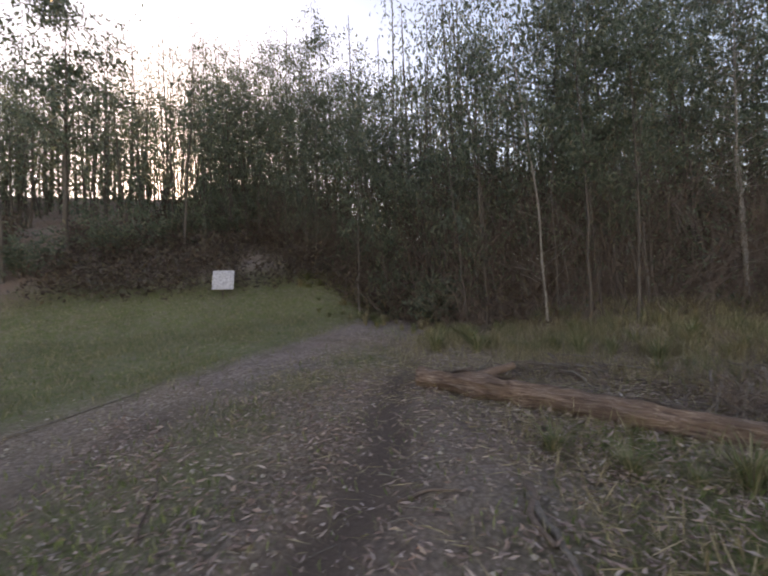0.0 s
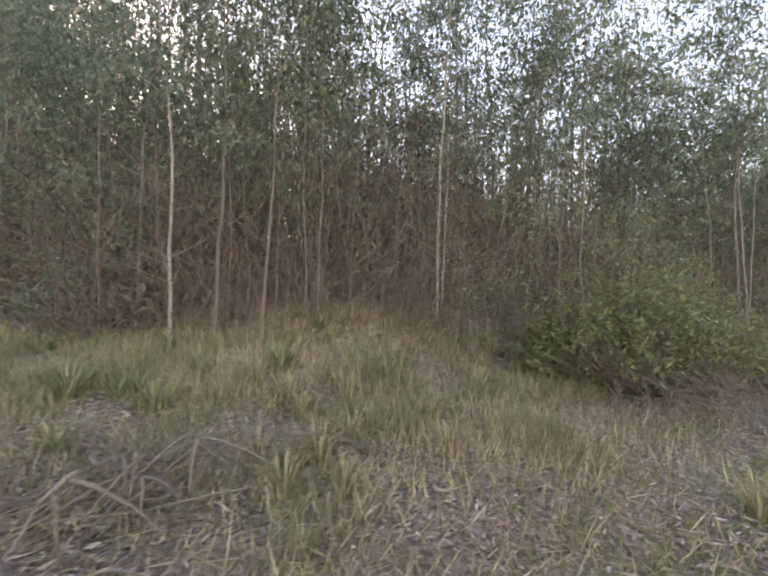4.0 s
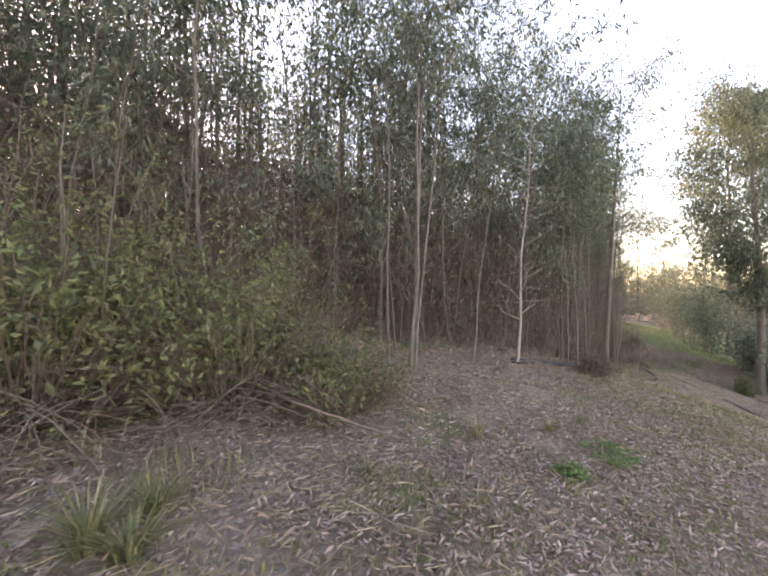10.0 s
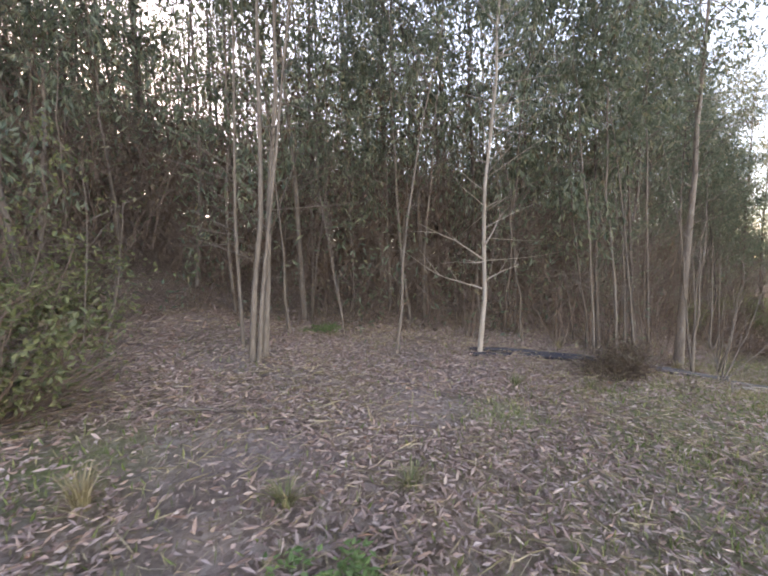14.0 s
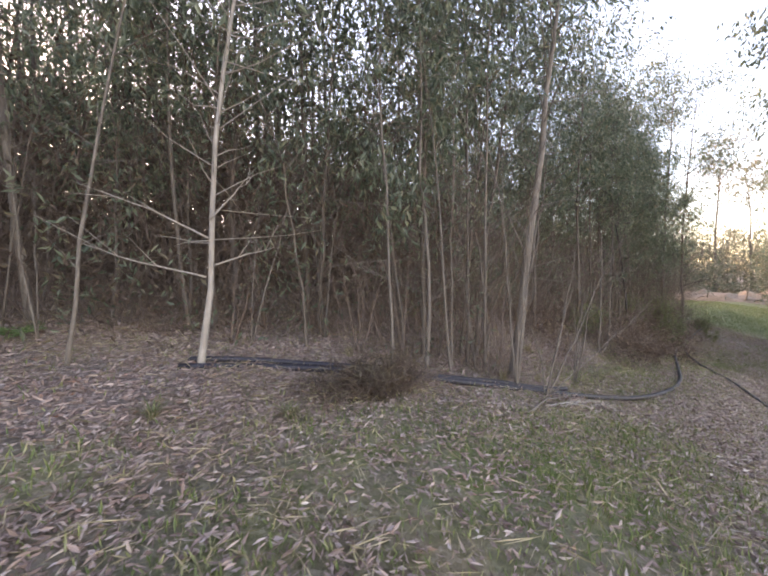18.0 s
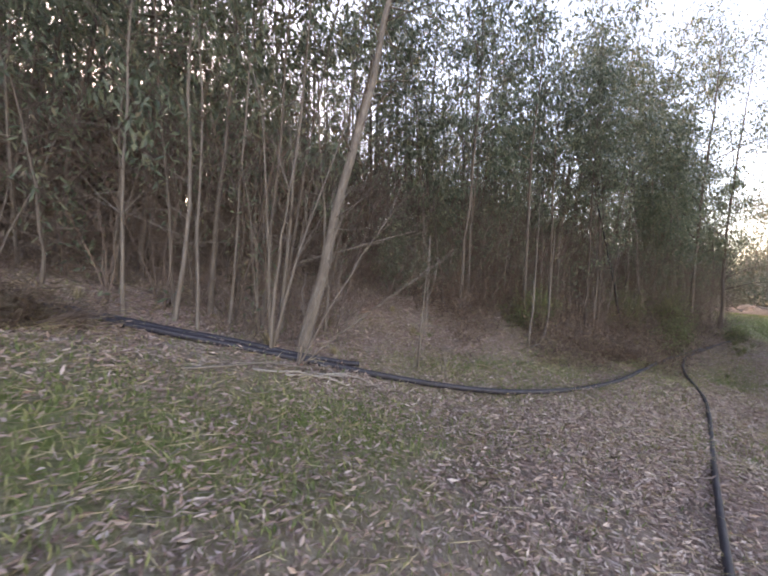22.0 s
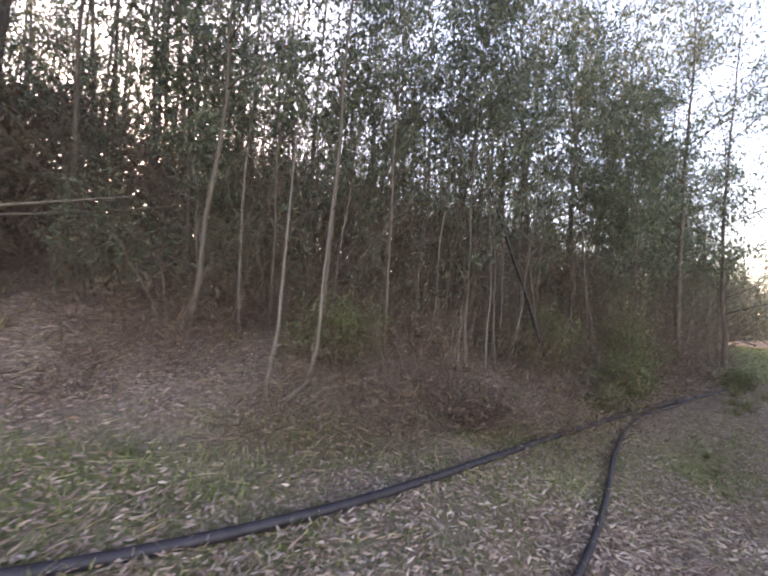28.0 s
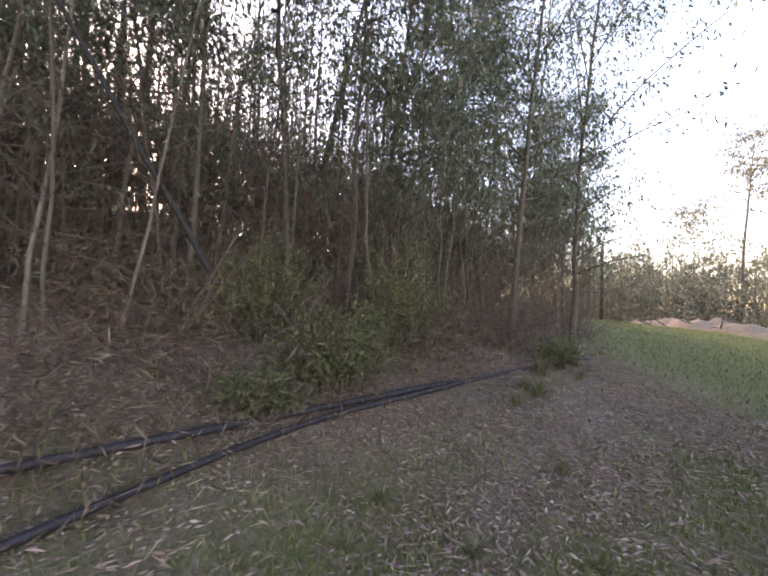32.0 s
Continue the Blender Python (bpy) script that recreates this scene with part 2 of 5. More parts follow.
# ---- mesh helpers ----
class Mesh:
    """Gathers vertices and faces of one mesh."""

    def __init__(self):
        self.v, self.f, self.n = [], [], 0

    def add(self, verts, faces):
        verts = np.asarray(verts, float).reshape(-1, 3)
        self.v.append(verts)
        self.f.extend([tuple(int(i) + self.n for i in f) for f in faces])
        self.n += len(verts)

    def tube(self, path, radii, sides=6, cap=True):
        path = np.asarray(path, float)
        k = len(path)
        tang = np.gradient(path, axis=0)
        tang /= np.linalg.norm(tang, axis=1, keepdims=True) + 1e-9
        ref = np.array([1.0, 0, 0]) if abs(tang[0][0]) < 0.8 else np.array([0, 1.0, 0])
        a = np.cross(tang, ref)
        a /= np.linalg.norm(a, axis=1, keepdims=True) + 1e-9
        b = np.cross(tang, a)
        ang = np.arange(sides) * 2 * math.pi / sides
        ring = a[:, None] * np.cos(ang)[None, :, None] + b[:, None] * np.sin(ang)[None, :, None]
        v = path[:, None] + ring * np.broadcast_to(np.asarray(radii, float), (k,))[:, None, None]
        f = [(i * sides + j, i * sides + (j + 1) % sides, (i + 1) * sides + (j + 1) % sides, (i + 1) * sides + j) for i in range(k - 1) for j in range(sides)]
        if cap:
            f += [tuple(range(sides))[::-1], tuple((k - 1) * sides + j for j in range(sides))]
        self.add(v, f)

    def twigs(self, paths, radius):
        """Many thin three-sided twigs at once: paths of shape (count, points, 3)."""
        n, k, _ = paths.shape
        way = paths[:, -1] - paths[:, 0]
        way /= np.linalg.norm(way, axis=1, keepdims=True) + 1e-9
        a = np.cross(way, np.where(np.abs(way[:, :1]) < 0.8, np.array([[1.0, 0, 0]]), np.array([[0, 1.0, 0]])))
        a /= np.linalg.norm(a, axis=1, keepdims=True) + 1e-9
        b = np.cross(way, a)
        ang = np.arange(3) * 2 * math.pi / 3
        ring = a[:, None] * np.cos(ang)[None, :, None] + b[:, None] * np.sin(ang)[None, :, None]
        taper = np.asarray(radius)[:, None] * np.linspace(1, 0.4, k)[None]
        v = paths[:, :, None] + ring[:, None] * taper[:, :, None, None]
        one = np.array([(i * 3 + j, i * 3 + (j + 1) % 3, (i + 1) * 3 + (j + 1) % 3, (i + 1) * 3 + j) for i in range(k - 1) for j in range(3)])
        f = (one[None] + (np.arange(n) * 3 * k)[:, None, None] + self.n).reshape(-1, 4)
        self.v.append(v.reshape(-1, 3))
        self.f.extend(map(tuple, f.tolist()))
        self.n += n * k * 3

    def leaves(self, at, way, length, width, r):
        """Narrow pointed leaves: a folded rhombus each."""
        m = len(at)
        way = way / (np.linalg.norm(way, axis=1, keepdims=True) + 1e-9)
        side = np.cross(way, r.normal(size=(m, 3)))
        side /= np.linalg.norm(side, axis=1, keepdims=True) + 1e-9
        up = np.cross(side, way)
        length, width = np.broadcast_to(length, (m,))[:, None], np.broadcast_to(width, (m,))[:, None]
        mid = at + way * length * 0.45 + up * width * 0.25
        v = np.stack([at, mid + side * width / 2, at + way * length, mid - side * width / 2], 1)
        self.v.append(v.reshape(-1, 3))
        i = np.arange(m) * 4 + self.n
        self.f.extend(map(tuple, np.stack([i, i + 1, i + 2, i + 3], 1).tolist()))
        self.n += 4 * m

    def data(self, name, mat, smoothed=True):
        me = bpy.data.meshes.new(name)
        me.from_pydata(np.concatenate(self.v).tolist(), [], self.f)
        if smoothed:
            me.polygons.foreach_set("use_smooth", np.ones(len(me.polygons), bool))
        me.materials.append(mat)
        return me


def part(name, mesh, mat, parent, label="", smoothed=True):
    ob = new(name, mesh if isinstance(mesh, bpy.types.Mesh) else mesh.data(name, mat, smoothed))
    ob.parent = parent
    return tagged(ob, label)


def stuff(name, mesh, mat, label, category, smoothed=False):
    return tagged(new(name, mesh.data(name, mat, smoothed)), label, category, kind="stuff")


# ---- ground ----
def axis_steps(near_a, near_b, step, far_a, far_b):
    out = list(np.arange(near_a, near_b, step))
    g, x = step, near_b
    while x < far_b:
        out.append(x)
        g *= 1.25
        x += g
    g, x = step, near_a
    while x > far_a:
        g *= 1.25
        x -= g
        out.insert(0, x)
    return np.array(out)


def ground_sheet():
    ss, ds = axis_steps(-13, 33, 0.15, -900, 900), axis_steps(-6, 12, 0.15, -900, 900)
    S, D = np.meshgrid(ss, ds, indexing="ij")
    co = spots(S.ravel(), D.ravel())
    s, d = S.ravel(), D.ravel()
    me = bpy.data.meshes.new("ground")
    n, m = S.shape
    i = (np.arange(n - 1)[:, None] * m + np.arange(m - 1)[None]).ravel()
    me.from_pydata(co.tolist(), [], np.stack([i, i + m, i + m + 1, i + 1], 1).tolist())
    me.polygons.foreach_set("use_smooth", np.ones(len(me.polygons), bool))
    # The last mask covers the slope beneath the gums, whose shade is coloured in.
    for name, mask in (("grass", grassy(s, d)), ("track", np.clip(rut(s, d) * 1.2, 0, 1)), ("gravel", gravelly(s, d)), ("red", climbing(s, d)), ("worn", worn(s, d)), ("humus_shade", smooth(17.0, 19.5, s) * smooth(1.8, 3.2, d - 0.12 * np.clip(s - 21, 0, 9)) * (1 - smooth(30, 34, s)))):
        me.attributes.new(name, "FLOAT", "POINT").data.foreach_set("value", mask.astype(np.float32))
    return me


def grassy(s, d):
    """How green the ground is: the clearing, the verge by the pipe, the field beyond."""
    g = 0.8 * smooth(-0.6, 0.9, d - 7.0 - 0.95 * np.clip(s + 8.9, -2.4, 9)) * smooth(-5.6, -7.2, s - 0.25 * (d - 6)) * (1 - smooth(13.2, 15.2, d))
    g = np.maximum(g, 0.6 * np.exp(-(((s - 13.2) / 2.6) ** 2 + ((d - 0.2) / 1.0) ** 2)))
    g = np.maximum(g, 0.5 * np.exp(-(((s - 17.5) / 3.0) ** 2 + ((d - 1.8) / 0.8) ** 2)))
    g = np.maximum(g, smooth(29, 34, s + 0.4 * (2 - d)) * (1 - smooth(-1, 1.5, d - edge(s))))
    g = np.maximum(g, 0.2 * smooth(24.5, 26.5, s) * np.exp(-((d - 2.5) / 1.2) ** 2))
    for cs, cd, ws, wd, k in ((18.5, 1.7, 2.8, 0.6, 0.7), (20.6, 2.7, 1.4, 0.45, 0.7), (-7.6, 5.6, 0.6, 0.8, 0.45), (-6.4, 6.6, 0.7, 0.8, 0.5), (-8.3, 3.6, 0.35, 0.9, 0.6), (23.0, 3.2, 2.5, 0.6, 0.8), (22.8, 2.3, 2.4, 0.45, 0.7), (26.0, 3.0, 1.8, 0.5, 0.7), (24.5, 0.4, 3.0, 0.4, 0.3), (27.5, 1.4, 3.5, 1.1, 0.3), (15.6, 0.5, 1.4, 0.5, 0.6), (9.8, -0.4, 1.6, 0.9, 0.6), (11.8, 0.9, 1.4, 0.6, 0.75), (13.2, 0.1, 2.2, 0.9, 0.95), (20.0, 0.2, 1.5, 0.5, 0.6), (-5.2, 1.9, 1.0, 0.6, 1.0), (-4.9, 2.9, 0.5, 0.4, 0.9), (-8.9, 3.0, 0.7, 0.9, 0.6), (-8.2, 4.6, 0.5, 0.8, 0.5), (0.5, 1.2, 2.5, 0.6, 0.5), (5.0, 0.6, 1.5, 0.5, 0.35), (-5.0, 3.1, 0.4, 0.3, 0.7), (12.6, 0.3, 1.6, 0.8, 1.0), (14.6, 0.5, 1.3, 0.7, 1.0), (10.6, 0.5, 0.9, 0.5, 0.7), (9.2, -0.6, 0.6, 0.5, 0.7), (9.6, 1.3, 0.5, 0.3, 0.6), (18.4, 2.3, 1.6, 0.5, 0.9), (20.2, 3.0, 0.9, 0.4, 0.8), (5.3, 1.0, 0.5, 0.3, 0.8), (6.4, 1.6, 0.5, 0.4, 0.8), (1.9, 1.3, 0.6, 0.4, 0.8), (3.4, 0.9, 0.5, 0.4, 0.8), (7.2, -0.3, 1.3, 0.6, 0.5), (17.4, 2.3, 1.5, 0.5, 0.9), (25.6, 2.5, 1.3, 0.6, 0.9), (27.2, 1.7, 1.4, 0.6, 0.9), (26.4, 0.2, 1.4, 0.45, 0.8), (24.1, 2.75, 0.9, 0.35, 0.9), (29.2, 1.6, 2.2, 0.9, 0.9), (22.6, 2.25, 0.9, 0.3, 0.8), (24.6, -0.9, 0.9, 0.5, 0.7)):
        g = np.maximum(g, k * np.exp(-(((s - cs) / ws) ** 2 + ((d - cd) / wd) ** 2)))
    return np.clip(g, 0, 1)


def climbing(s, d):
    """The reddish dirt track that climbs the hill beyond the clearing."""
    return np.exp(-(((s + 16.9 + 0.4 * (d - 15)) / 0.9) ** 2)) * smooth(12.0, 14.0, d) * (1 - smooth(32, 40, d))


def worn(s, d):
    """The trodden tan strip of the track itself."""
    return smooth(-0.2, -1.6, d + 0.3 * np.sin(0.7 * s) - 1.4 * smooth(18, 23, s)) * smooth(-4.5, -1.5, s) * (1 - smooth(30, 34, s))


def gravelly(s, d):
    return smooth(-5.2, -6.5, s) * (1 - smooth(4.5, 6.5, d + 0.3 * (s + 8))) * smooth(-3, 0, d)


def ground_material():
    m, nt, bsdf = material("forest_floor")
    tc = nt.nodes.new("ShaderNodeTexCoord").outputs["Object"]
    fine, mid, broad = noise_of(nt, 34.0, 6.0, 0.7, tc), noise_of(nt, 7.0, 4.0, 0.6, tc), noise_of(nt, 0.8, 3.0, 0.5, tc)
    base = ramp(nt, fine, [(0.25, (0.10, 0.07, 0.052)), (0.5, (0.25, 0.185, 0.142)), (0.75, (0.42, 0.335, 0.275))])
    base = mixed(nt, ramp(nt, mid, [(0.4, (0, 0, 0)), (0.7, (0.55, 0.55, 0.55))]), base, (0.13, 0.09, 0.066))
    cell = nt.nodes.new("ShaderNodeTexVoronoi")
    cell.inputs["Scale"].default_value = 30.0
    warp = nt.nodes.new("ShaderNodeTexNoise")
    warp.inputs["Scale"].default_value = 9.0
    nt.links.new(tc, warp.inputs["Vector"])
    shove = nt.nodes.new("ShaderNodeVectorMath")
    shove.operation = "MULTIPLY_ADD"
    nt.links.new(warp.outputs["Color"], shove.inputs[0])
    shove.inputs[1].default_value = (0.12, 0.12, 0.12)
    nt.links.new(tc, shove.inputs[2])
    nt.links.new(shove.outputs[0], cell.inputs["Vector"])
    grey = nt.nodes.new("ShaderNodeSeparateColor")
    nt.links.new(cell.outputs["Color"], grey.inputs["Color"])
    flakes = ramp(nt, grey.outputs["Red"], [(0.0, (0.07, 0.047, 0.037)), (0.4, (0.20, 0.14, 0.108)), (0.72, (0.36, 0.275, 0.225)), (1.0, (0.55, 0.46, 0.40))])
    base = mixed(nt, 0.65, base, flakes)
    base = mixed(nt, ramp(nt, broad, [(0.42, (0, 0, 0)), (0.62, (0.4, 0.4, 0.4))]), base, (0.24, 0.16, 0.12))
    mauve, humus_shade = noise_of(nt, 0.55, 3.0, 0.6, tc), noise_of(nt, 1.7, 4.0, 0.65, tc)
    base = mixed(nt, ramp(nt, mauve, [(0.46, (0, 0, 0)), (0.6, (0.45, 0.45, 0.45))]), base, (0.21, 0.165, 0.165))
    base = mixed(nt, ramp(nt, humus_shade, [(0.5, (0, 0, 0)), (0.66, (0.6, 0.6, 0.6))]), base, (0.085, 0.058, 0.042))

    def attr(name):
        a = nt.nodes.new("ShaderNodeAttribute")
        a.attribute_name = name
        return a.outputs["Fac"]

    stone = nt.nodes.new("ShaderNodeTexVoronoi")
    stone.inputs["Scale"].default_value = 26.0
    nt.links.new(tc, stone.inputs["Vector"])
    gravel = mixed(nt, 0.5, ramp(nt, stone.outputs["Distance"], [(0.0, (0.42, 0.34, 0.26)), (0.45, (0.24, 0.18, 0.13)), (0.8, (0.11, 0.08, 0.055))]), base)
    base = mixed(nt, attr("gravel"), base, gravel)
    green = ramp(nt, fine, [(0.3, (0.055, 0.08, 0.016)), (0.55, (0.13, 0.165, 0.04)), (0.8, (0.24, 0.25, 0.09))])
    patch = nt.nodes.new("ShaderNodeMath")
    patch.operation = "MULTIPLY"
    nt.links.new(attr("grass"), patch.inputs[0])
    nt.links.new(ramp(nt, mid, [(0.3, (0.35, 0.35, 0.35)), (0.6, (1, 1, 1))]), patch.inputs[1])
    base = mixed(nt, patch.outputs[0], base, green)
    # Tree shade on the slope, put into the ground colour as dark brown.
    base = mixed(nt, attr("humus_shade"), base, mixed(nt, 0.55, base, ramp(nt, fine, [(0.3, (0.06, 0.038, 0.028)), (0.55, (0.13, 0.085, 0.064)), (0.8, (0.26, 0.19, 0.15))])))
    trod = nt.nodes.new("ShaderNodeMath")
    trod.operation = "MULTIPLY"
    nt.links.new(attr("worn"), trod.inputs[0])
    trod.inputs[1].default_value = 0.75
    base = mixed(nt, trod.outputs[0], base, ramp(nt, fine, [(0.25, (0.20, 0.145, 0.105)), (0.5, (0.33, 0.255, 0.195)), (0.78, (0.50, 0.41, 0.33))]))
    base = mixed(nt, attr("track"), base, mixed(nt, fine, (0.07, 0.048, 0.037), (0.20, 0.142, 0.108)))
    base = mixed(nt, attr("red"), base, mixed(nt, fine, (0.16, 0.095, 0.065), (0.30, 0.20, 0.15)))
    nt.links.new(base, bsdf.inputs["Base Color"])
    bsdf.inputs["Roughness"].default_value = 0.95
    bumped(nt, bsdf, fine, 0.9, 0.04)
    return m


ground_mesh = ground_sheet()
ground_mesh.materials.append(ground_material())
ground = tagged(new("ground", ground_mesh), "uneven forest floor of dirt, leaf litter and grass", "ground", kind="structure")


# ---- trees ----
def gum_tree(h, r, seed, crown=0.4, leaves=1800, spread=1.0, bare=0.25, mat=None, leaf=(0.11, 0.034), bend=0.35, split=False, shun=False, leaf_mat=None):
    """One slender gum: tapering trunk, limbs, hanging leaves."""
    g = np.random.default_rng(seed)
    root = tagged(new("gum_tree"), "slender young gum tree with pale bark and hanging leaves", "tree", "young gums of the forest")
    u = np.linspace(0, 1, 12)
    drift = np.cumsum(g.normal(0, 0.06 * bend * h / 6 + 0.012, (12, 2)), 0) + np.outer(u**2, g.normal(0, bend, 2))
    drift -= drift[0]
    trunk = np.column_stack([drift, u * h])
    tube = Mesh()
    tube.tube(np.vstack([trunk[0] - (0, 0, 0.25), trunk]), np.r_[r * 1.25, r * (1 - 0.9 * u**1.1) * (1 + 0.35 * np.exp(-u * 25))], 7)
    part("trunk", tube, mat or PALE_BARK, root)
    limbs, crown_mesh = Mesh(), Mesh()
    at, way = [], []
    n_limb = int(12 + h * 1.3)
    for k in range(n_limb):
        f = crown + (0.98 - crown) * ((k + g.random()) / n_limb) ** 0.85
        p0 = np.array([np.interp(f, u, trunk[:, 0]), np.interp(f, u, trunk[:, 1]), f * h])
        az, rise = g.random() * 6.283, g.uniform(0.35, 1.1)
        ln = spread * (0.4 + 0.85 * math.sin(math.pi * min(0.93, max(0.12, (f - crown) / (1 - crown)))) ** 0.8) * g.uniform(0.55, 1.25) * (0.35 if shun and f < 0.48 else 1.0)
        q = np.linspace(0, 1, 5)[:, None]
        out = np.array([math.cos(az), math.sin(az), 0])
        limb = p0 + out * ln * q + np.array([0, 0, 1]) * ln * rise * q * (1 - 0.35 * q) + g.normal(0, 0.03, (5, 3)) * q
        if split:
            one = Mesh()
            one.tube(limb, r * 0.34 * (1 - 0.8 * q[:, 0]) * (1.15 - f) + 0.003, 5)
            part("limb", one, mat or PALE_BARK, root)
        else:
            limbs.tube(limb[[0, 2, 4]], (r * 0.34 * (1 - 0.8 * q[:, 0]) * (1.15 - f) + 0.003)[[0, 2, 4]], 3, False)
        m = int(0.64 * leaves / n_limb * g.uniform(0.5, 1.5))
        w = g.uniform(0.25, 1.05, m)
        pts = np.stack([np.interp(w, q[:, 0], limb[:, c]) for c in range(3)], 1)
        clump = g.normal(0, 0.16 * spread, (max(3, m // 12), 3))
        pts += clump[g.integers(0, len(clump), m)] + g.normal(0, 0.085, (m, 3))
        at.append(pts)
        way.append(np.array([0, 0, -1.0]) + g.normal(0, 0.55, (m, 3)) + out * 0.3)
    for k in range(int(n_limb * bare * 2)):
        f = g.uniform(0.1, crown + 0.1)
        p0 = np.array([np.interp(f, u, trunk[:, 0]), np.interp(f, u, trunk[:, 1]), f * h])
        az, ln = g.random() * 6.283, g.uniform(0.25, 1.3)
        q = np.linspace(0, 1, 4)[:, None]
        limbs.tube(p0 + np.array([math.cos(az), math.sin(az), g.uniform(-0.15, 0.9)]) * ln * q + np.cumsum(g.normal(0, 0.03, (4, 3)), 0) * q, (0.004 + 0.12 * r) * (1 - 0.7 * q[:, 0]), 3, False)
    tagged(part("twig_mass", limbs, mat or PALE_BARK, root), kind="stuff")
    at, way = np.concatenate(at), np.concatenate(way)
    crown_mesh.leaves(at, way, leaf[0] * 1.22 * g.uniform(0.7, 1.3, len(at)), leaf[1] * 1.3 * g.uniform(0.7, 1.3, len(at)), g)
    part("crown", crown_mesh, leaf_mat or GUM_LEAF, root, smoothed=False)
    return root


def place(tree, s, d, scale=1.0, turn=None, lean=(0, 0), sink=0.0):
    turn = rng.uniform(0, 360) if turn is None else turn
    m = Matrix.Translation(spot(s, d, -sink)) @ pose(0, 0, 0, lean[0], lean[1], 0) @ pose(0, 0, 0, 0, 0, turn) @ Matrix.Scale(scale, 4)
    if tree.get("used"):
        return copy_thing(tree, m)
    tree["used"] = 1
    tree.matrix_basis = m
    return tree


POLES = [gum_tree(h, r, 20 + i, c, n, sp) for i, (h, r, c, n, sp) in enumerate(
    ((7.5, 0.026, 0.3, 2300, 1.0), (8.5, 0.03, 0.36, 2500, 1.05), (6.5, 0.021, 0.26, 2000, 0.95), (9.5, 0.036, 0.38, 3000, 1.2), (8.0, 0.028, 0.33, 2400, 1.1), (7.0, 0.023, 0.25, 2100, 1.0)))]
GREYS = [gum_tree(h, r, 40 + i, c, n, sp, mat=GREY_BARK) for i, (h, r, c, n, sp) in enumerate(
    ((8.0, 0.032, 0.36, 2400, 1.1), (10.0, 0.042, 0.4, 3200, 1.4), (6.0, 0.02, 0.25, 1900, 0.95)))]
SAPLINGS = [gum_tree(h, r, 60 + i, c, n, sp, 0.6, GREY_BARK, (0.09, 0.03), 0.25) for i, (h, r, c, n, sp) in enumerate(
    ((3.6, 0.012, 0.25, 520, 0.6), (4.6, 0.015, 0.3, 640, 0.65), (2.8, 0.010, 0.2, 420, 0.55), (4.0, 0.013, 0.4, 320, 0.6)))]

CLEAR = ((-0.2, 5.5, 0.9), (0.75, 6.3, 0.6), (7.7, 3.1, 0.9), (9.4, 3.0, 0.7), (10.5, 2.6, 0.8), (11.7, 2.95, 0.5), (13.8, 2.0, 0.7), (14.3, 1.5, 1.0), (15.8, 1.6, 1.3), (17.2, 2.4, 1.6), (19.4, 2.6, 1.0), (2.0, 6.1, 0.7), (-2.5, 6.8, 0.6), (9.0, 3.0, 1.2), (25.2, 5.6, 0.9), (24.2, 5.0, 0.9), (23.4, 5.0, 0.6), (15.5, 4.2, 1.0), (16.8, 4.4, 1.2))
for s in np.arange(-12, 40, 0.62):
    for row, (gap, count) in enumerate(((0.25, 1), (1.2, 1), (2.4, 1), (3.8, 1), (5.6, 1))):
        ss = s + rng.uniform(-0.5, 0.5)
        dd = float(edge(ss)) + gap + rng.uniform(-0.5, 0.6) * (1 + 0.4 * row)
        if ss > 6 and row > (1 if ss < 10.5 else 2) and rng.random() < (0.7 if ss < 10.5 else 0.35):
            continue
        if ss > 33 and row > 2:
            continue
        kind = rng.random()
        kit = POLES if kind < 0.5 else GREYS if kind < 0.72 else SAPLINGS
        tree = kit[int(rng.integers(len(kit)))]
        if row == 0 and rng.random() < 0.5:
            continue
        if any(math.hypot(ss - a, dd - b) < c for a, b, c in CLEAR):
            continue
        place(tree, ss, dd, rng.uniform(0.8, 1.15), lean=(rng.normal(0, 4.5), rng.normal(0, 4.5)))


def far_trees(name, where, label, leaves=260, low=0.4, size=(0.28, 0.10), heights=(7, 12), mat=HAZED_LEAF, seed=5, wide=0.6, bark=None):
    g = np.random.default_rng(seed)
    stems, crowns = Mesh(), Mesh()
    for s, d in where:
        p = np.array(spot(s, d))
        h = g.uniform(*heights) * (0.92 if -40 < s < -4 else 1.0)
        lean = g.normal(0, 0.35, 2)
        top = p + np.array([*lean, h])
        q = np.linspace(0, 1, 5)[:, None]
        stems.tube(p + (top - p) * q + g.normal(0, 0.06, (5, 3)) * q, (0.03 + h * 0.0045) * (1 - 0.8 * q[:, 0]), 5, False)
        m = int(leaves * g.uniform(0.7, 1.3) * (0.9 if 11 < s < 18 else 0.5 if 18 <= s < 45 else 1.0))
        f = low + (0.96 - low) * g.random((26, 1)) ** 0.8
        lumps = p + (top - p) * f + g.normal(0, 1, (26, 3)) * (0.45 + wide * np.sin(math.pi * f))
        at = lumps[g.integers(0, 26, m)] + g.normal(0, 0.3, (m, 3))
        crowns.leaves(at, np.array([0, 0, -1.0]) + g.normal(0, 0.6, (m, 3)), size[0] * g.uniform(0.6, 1.3, m), size[1] * g.uniform(0.6, 1.3, m), g)
    stuff(name + "_stems", stems, bark or GREY_BARK, "many thin grey trunks " + label, "tree trunks")
    stuff(name + "_foliage", crowns, mat, "dense gum foliage " + label, "foliage")


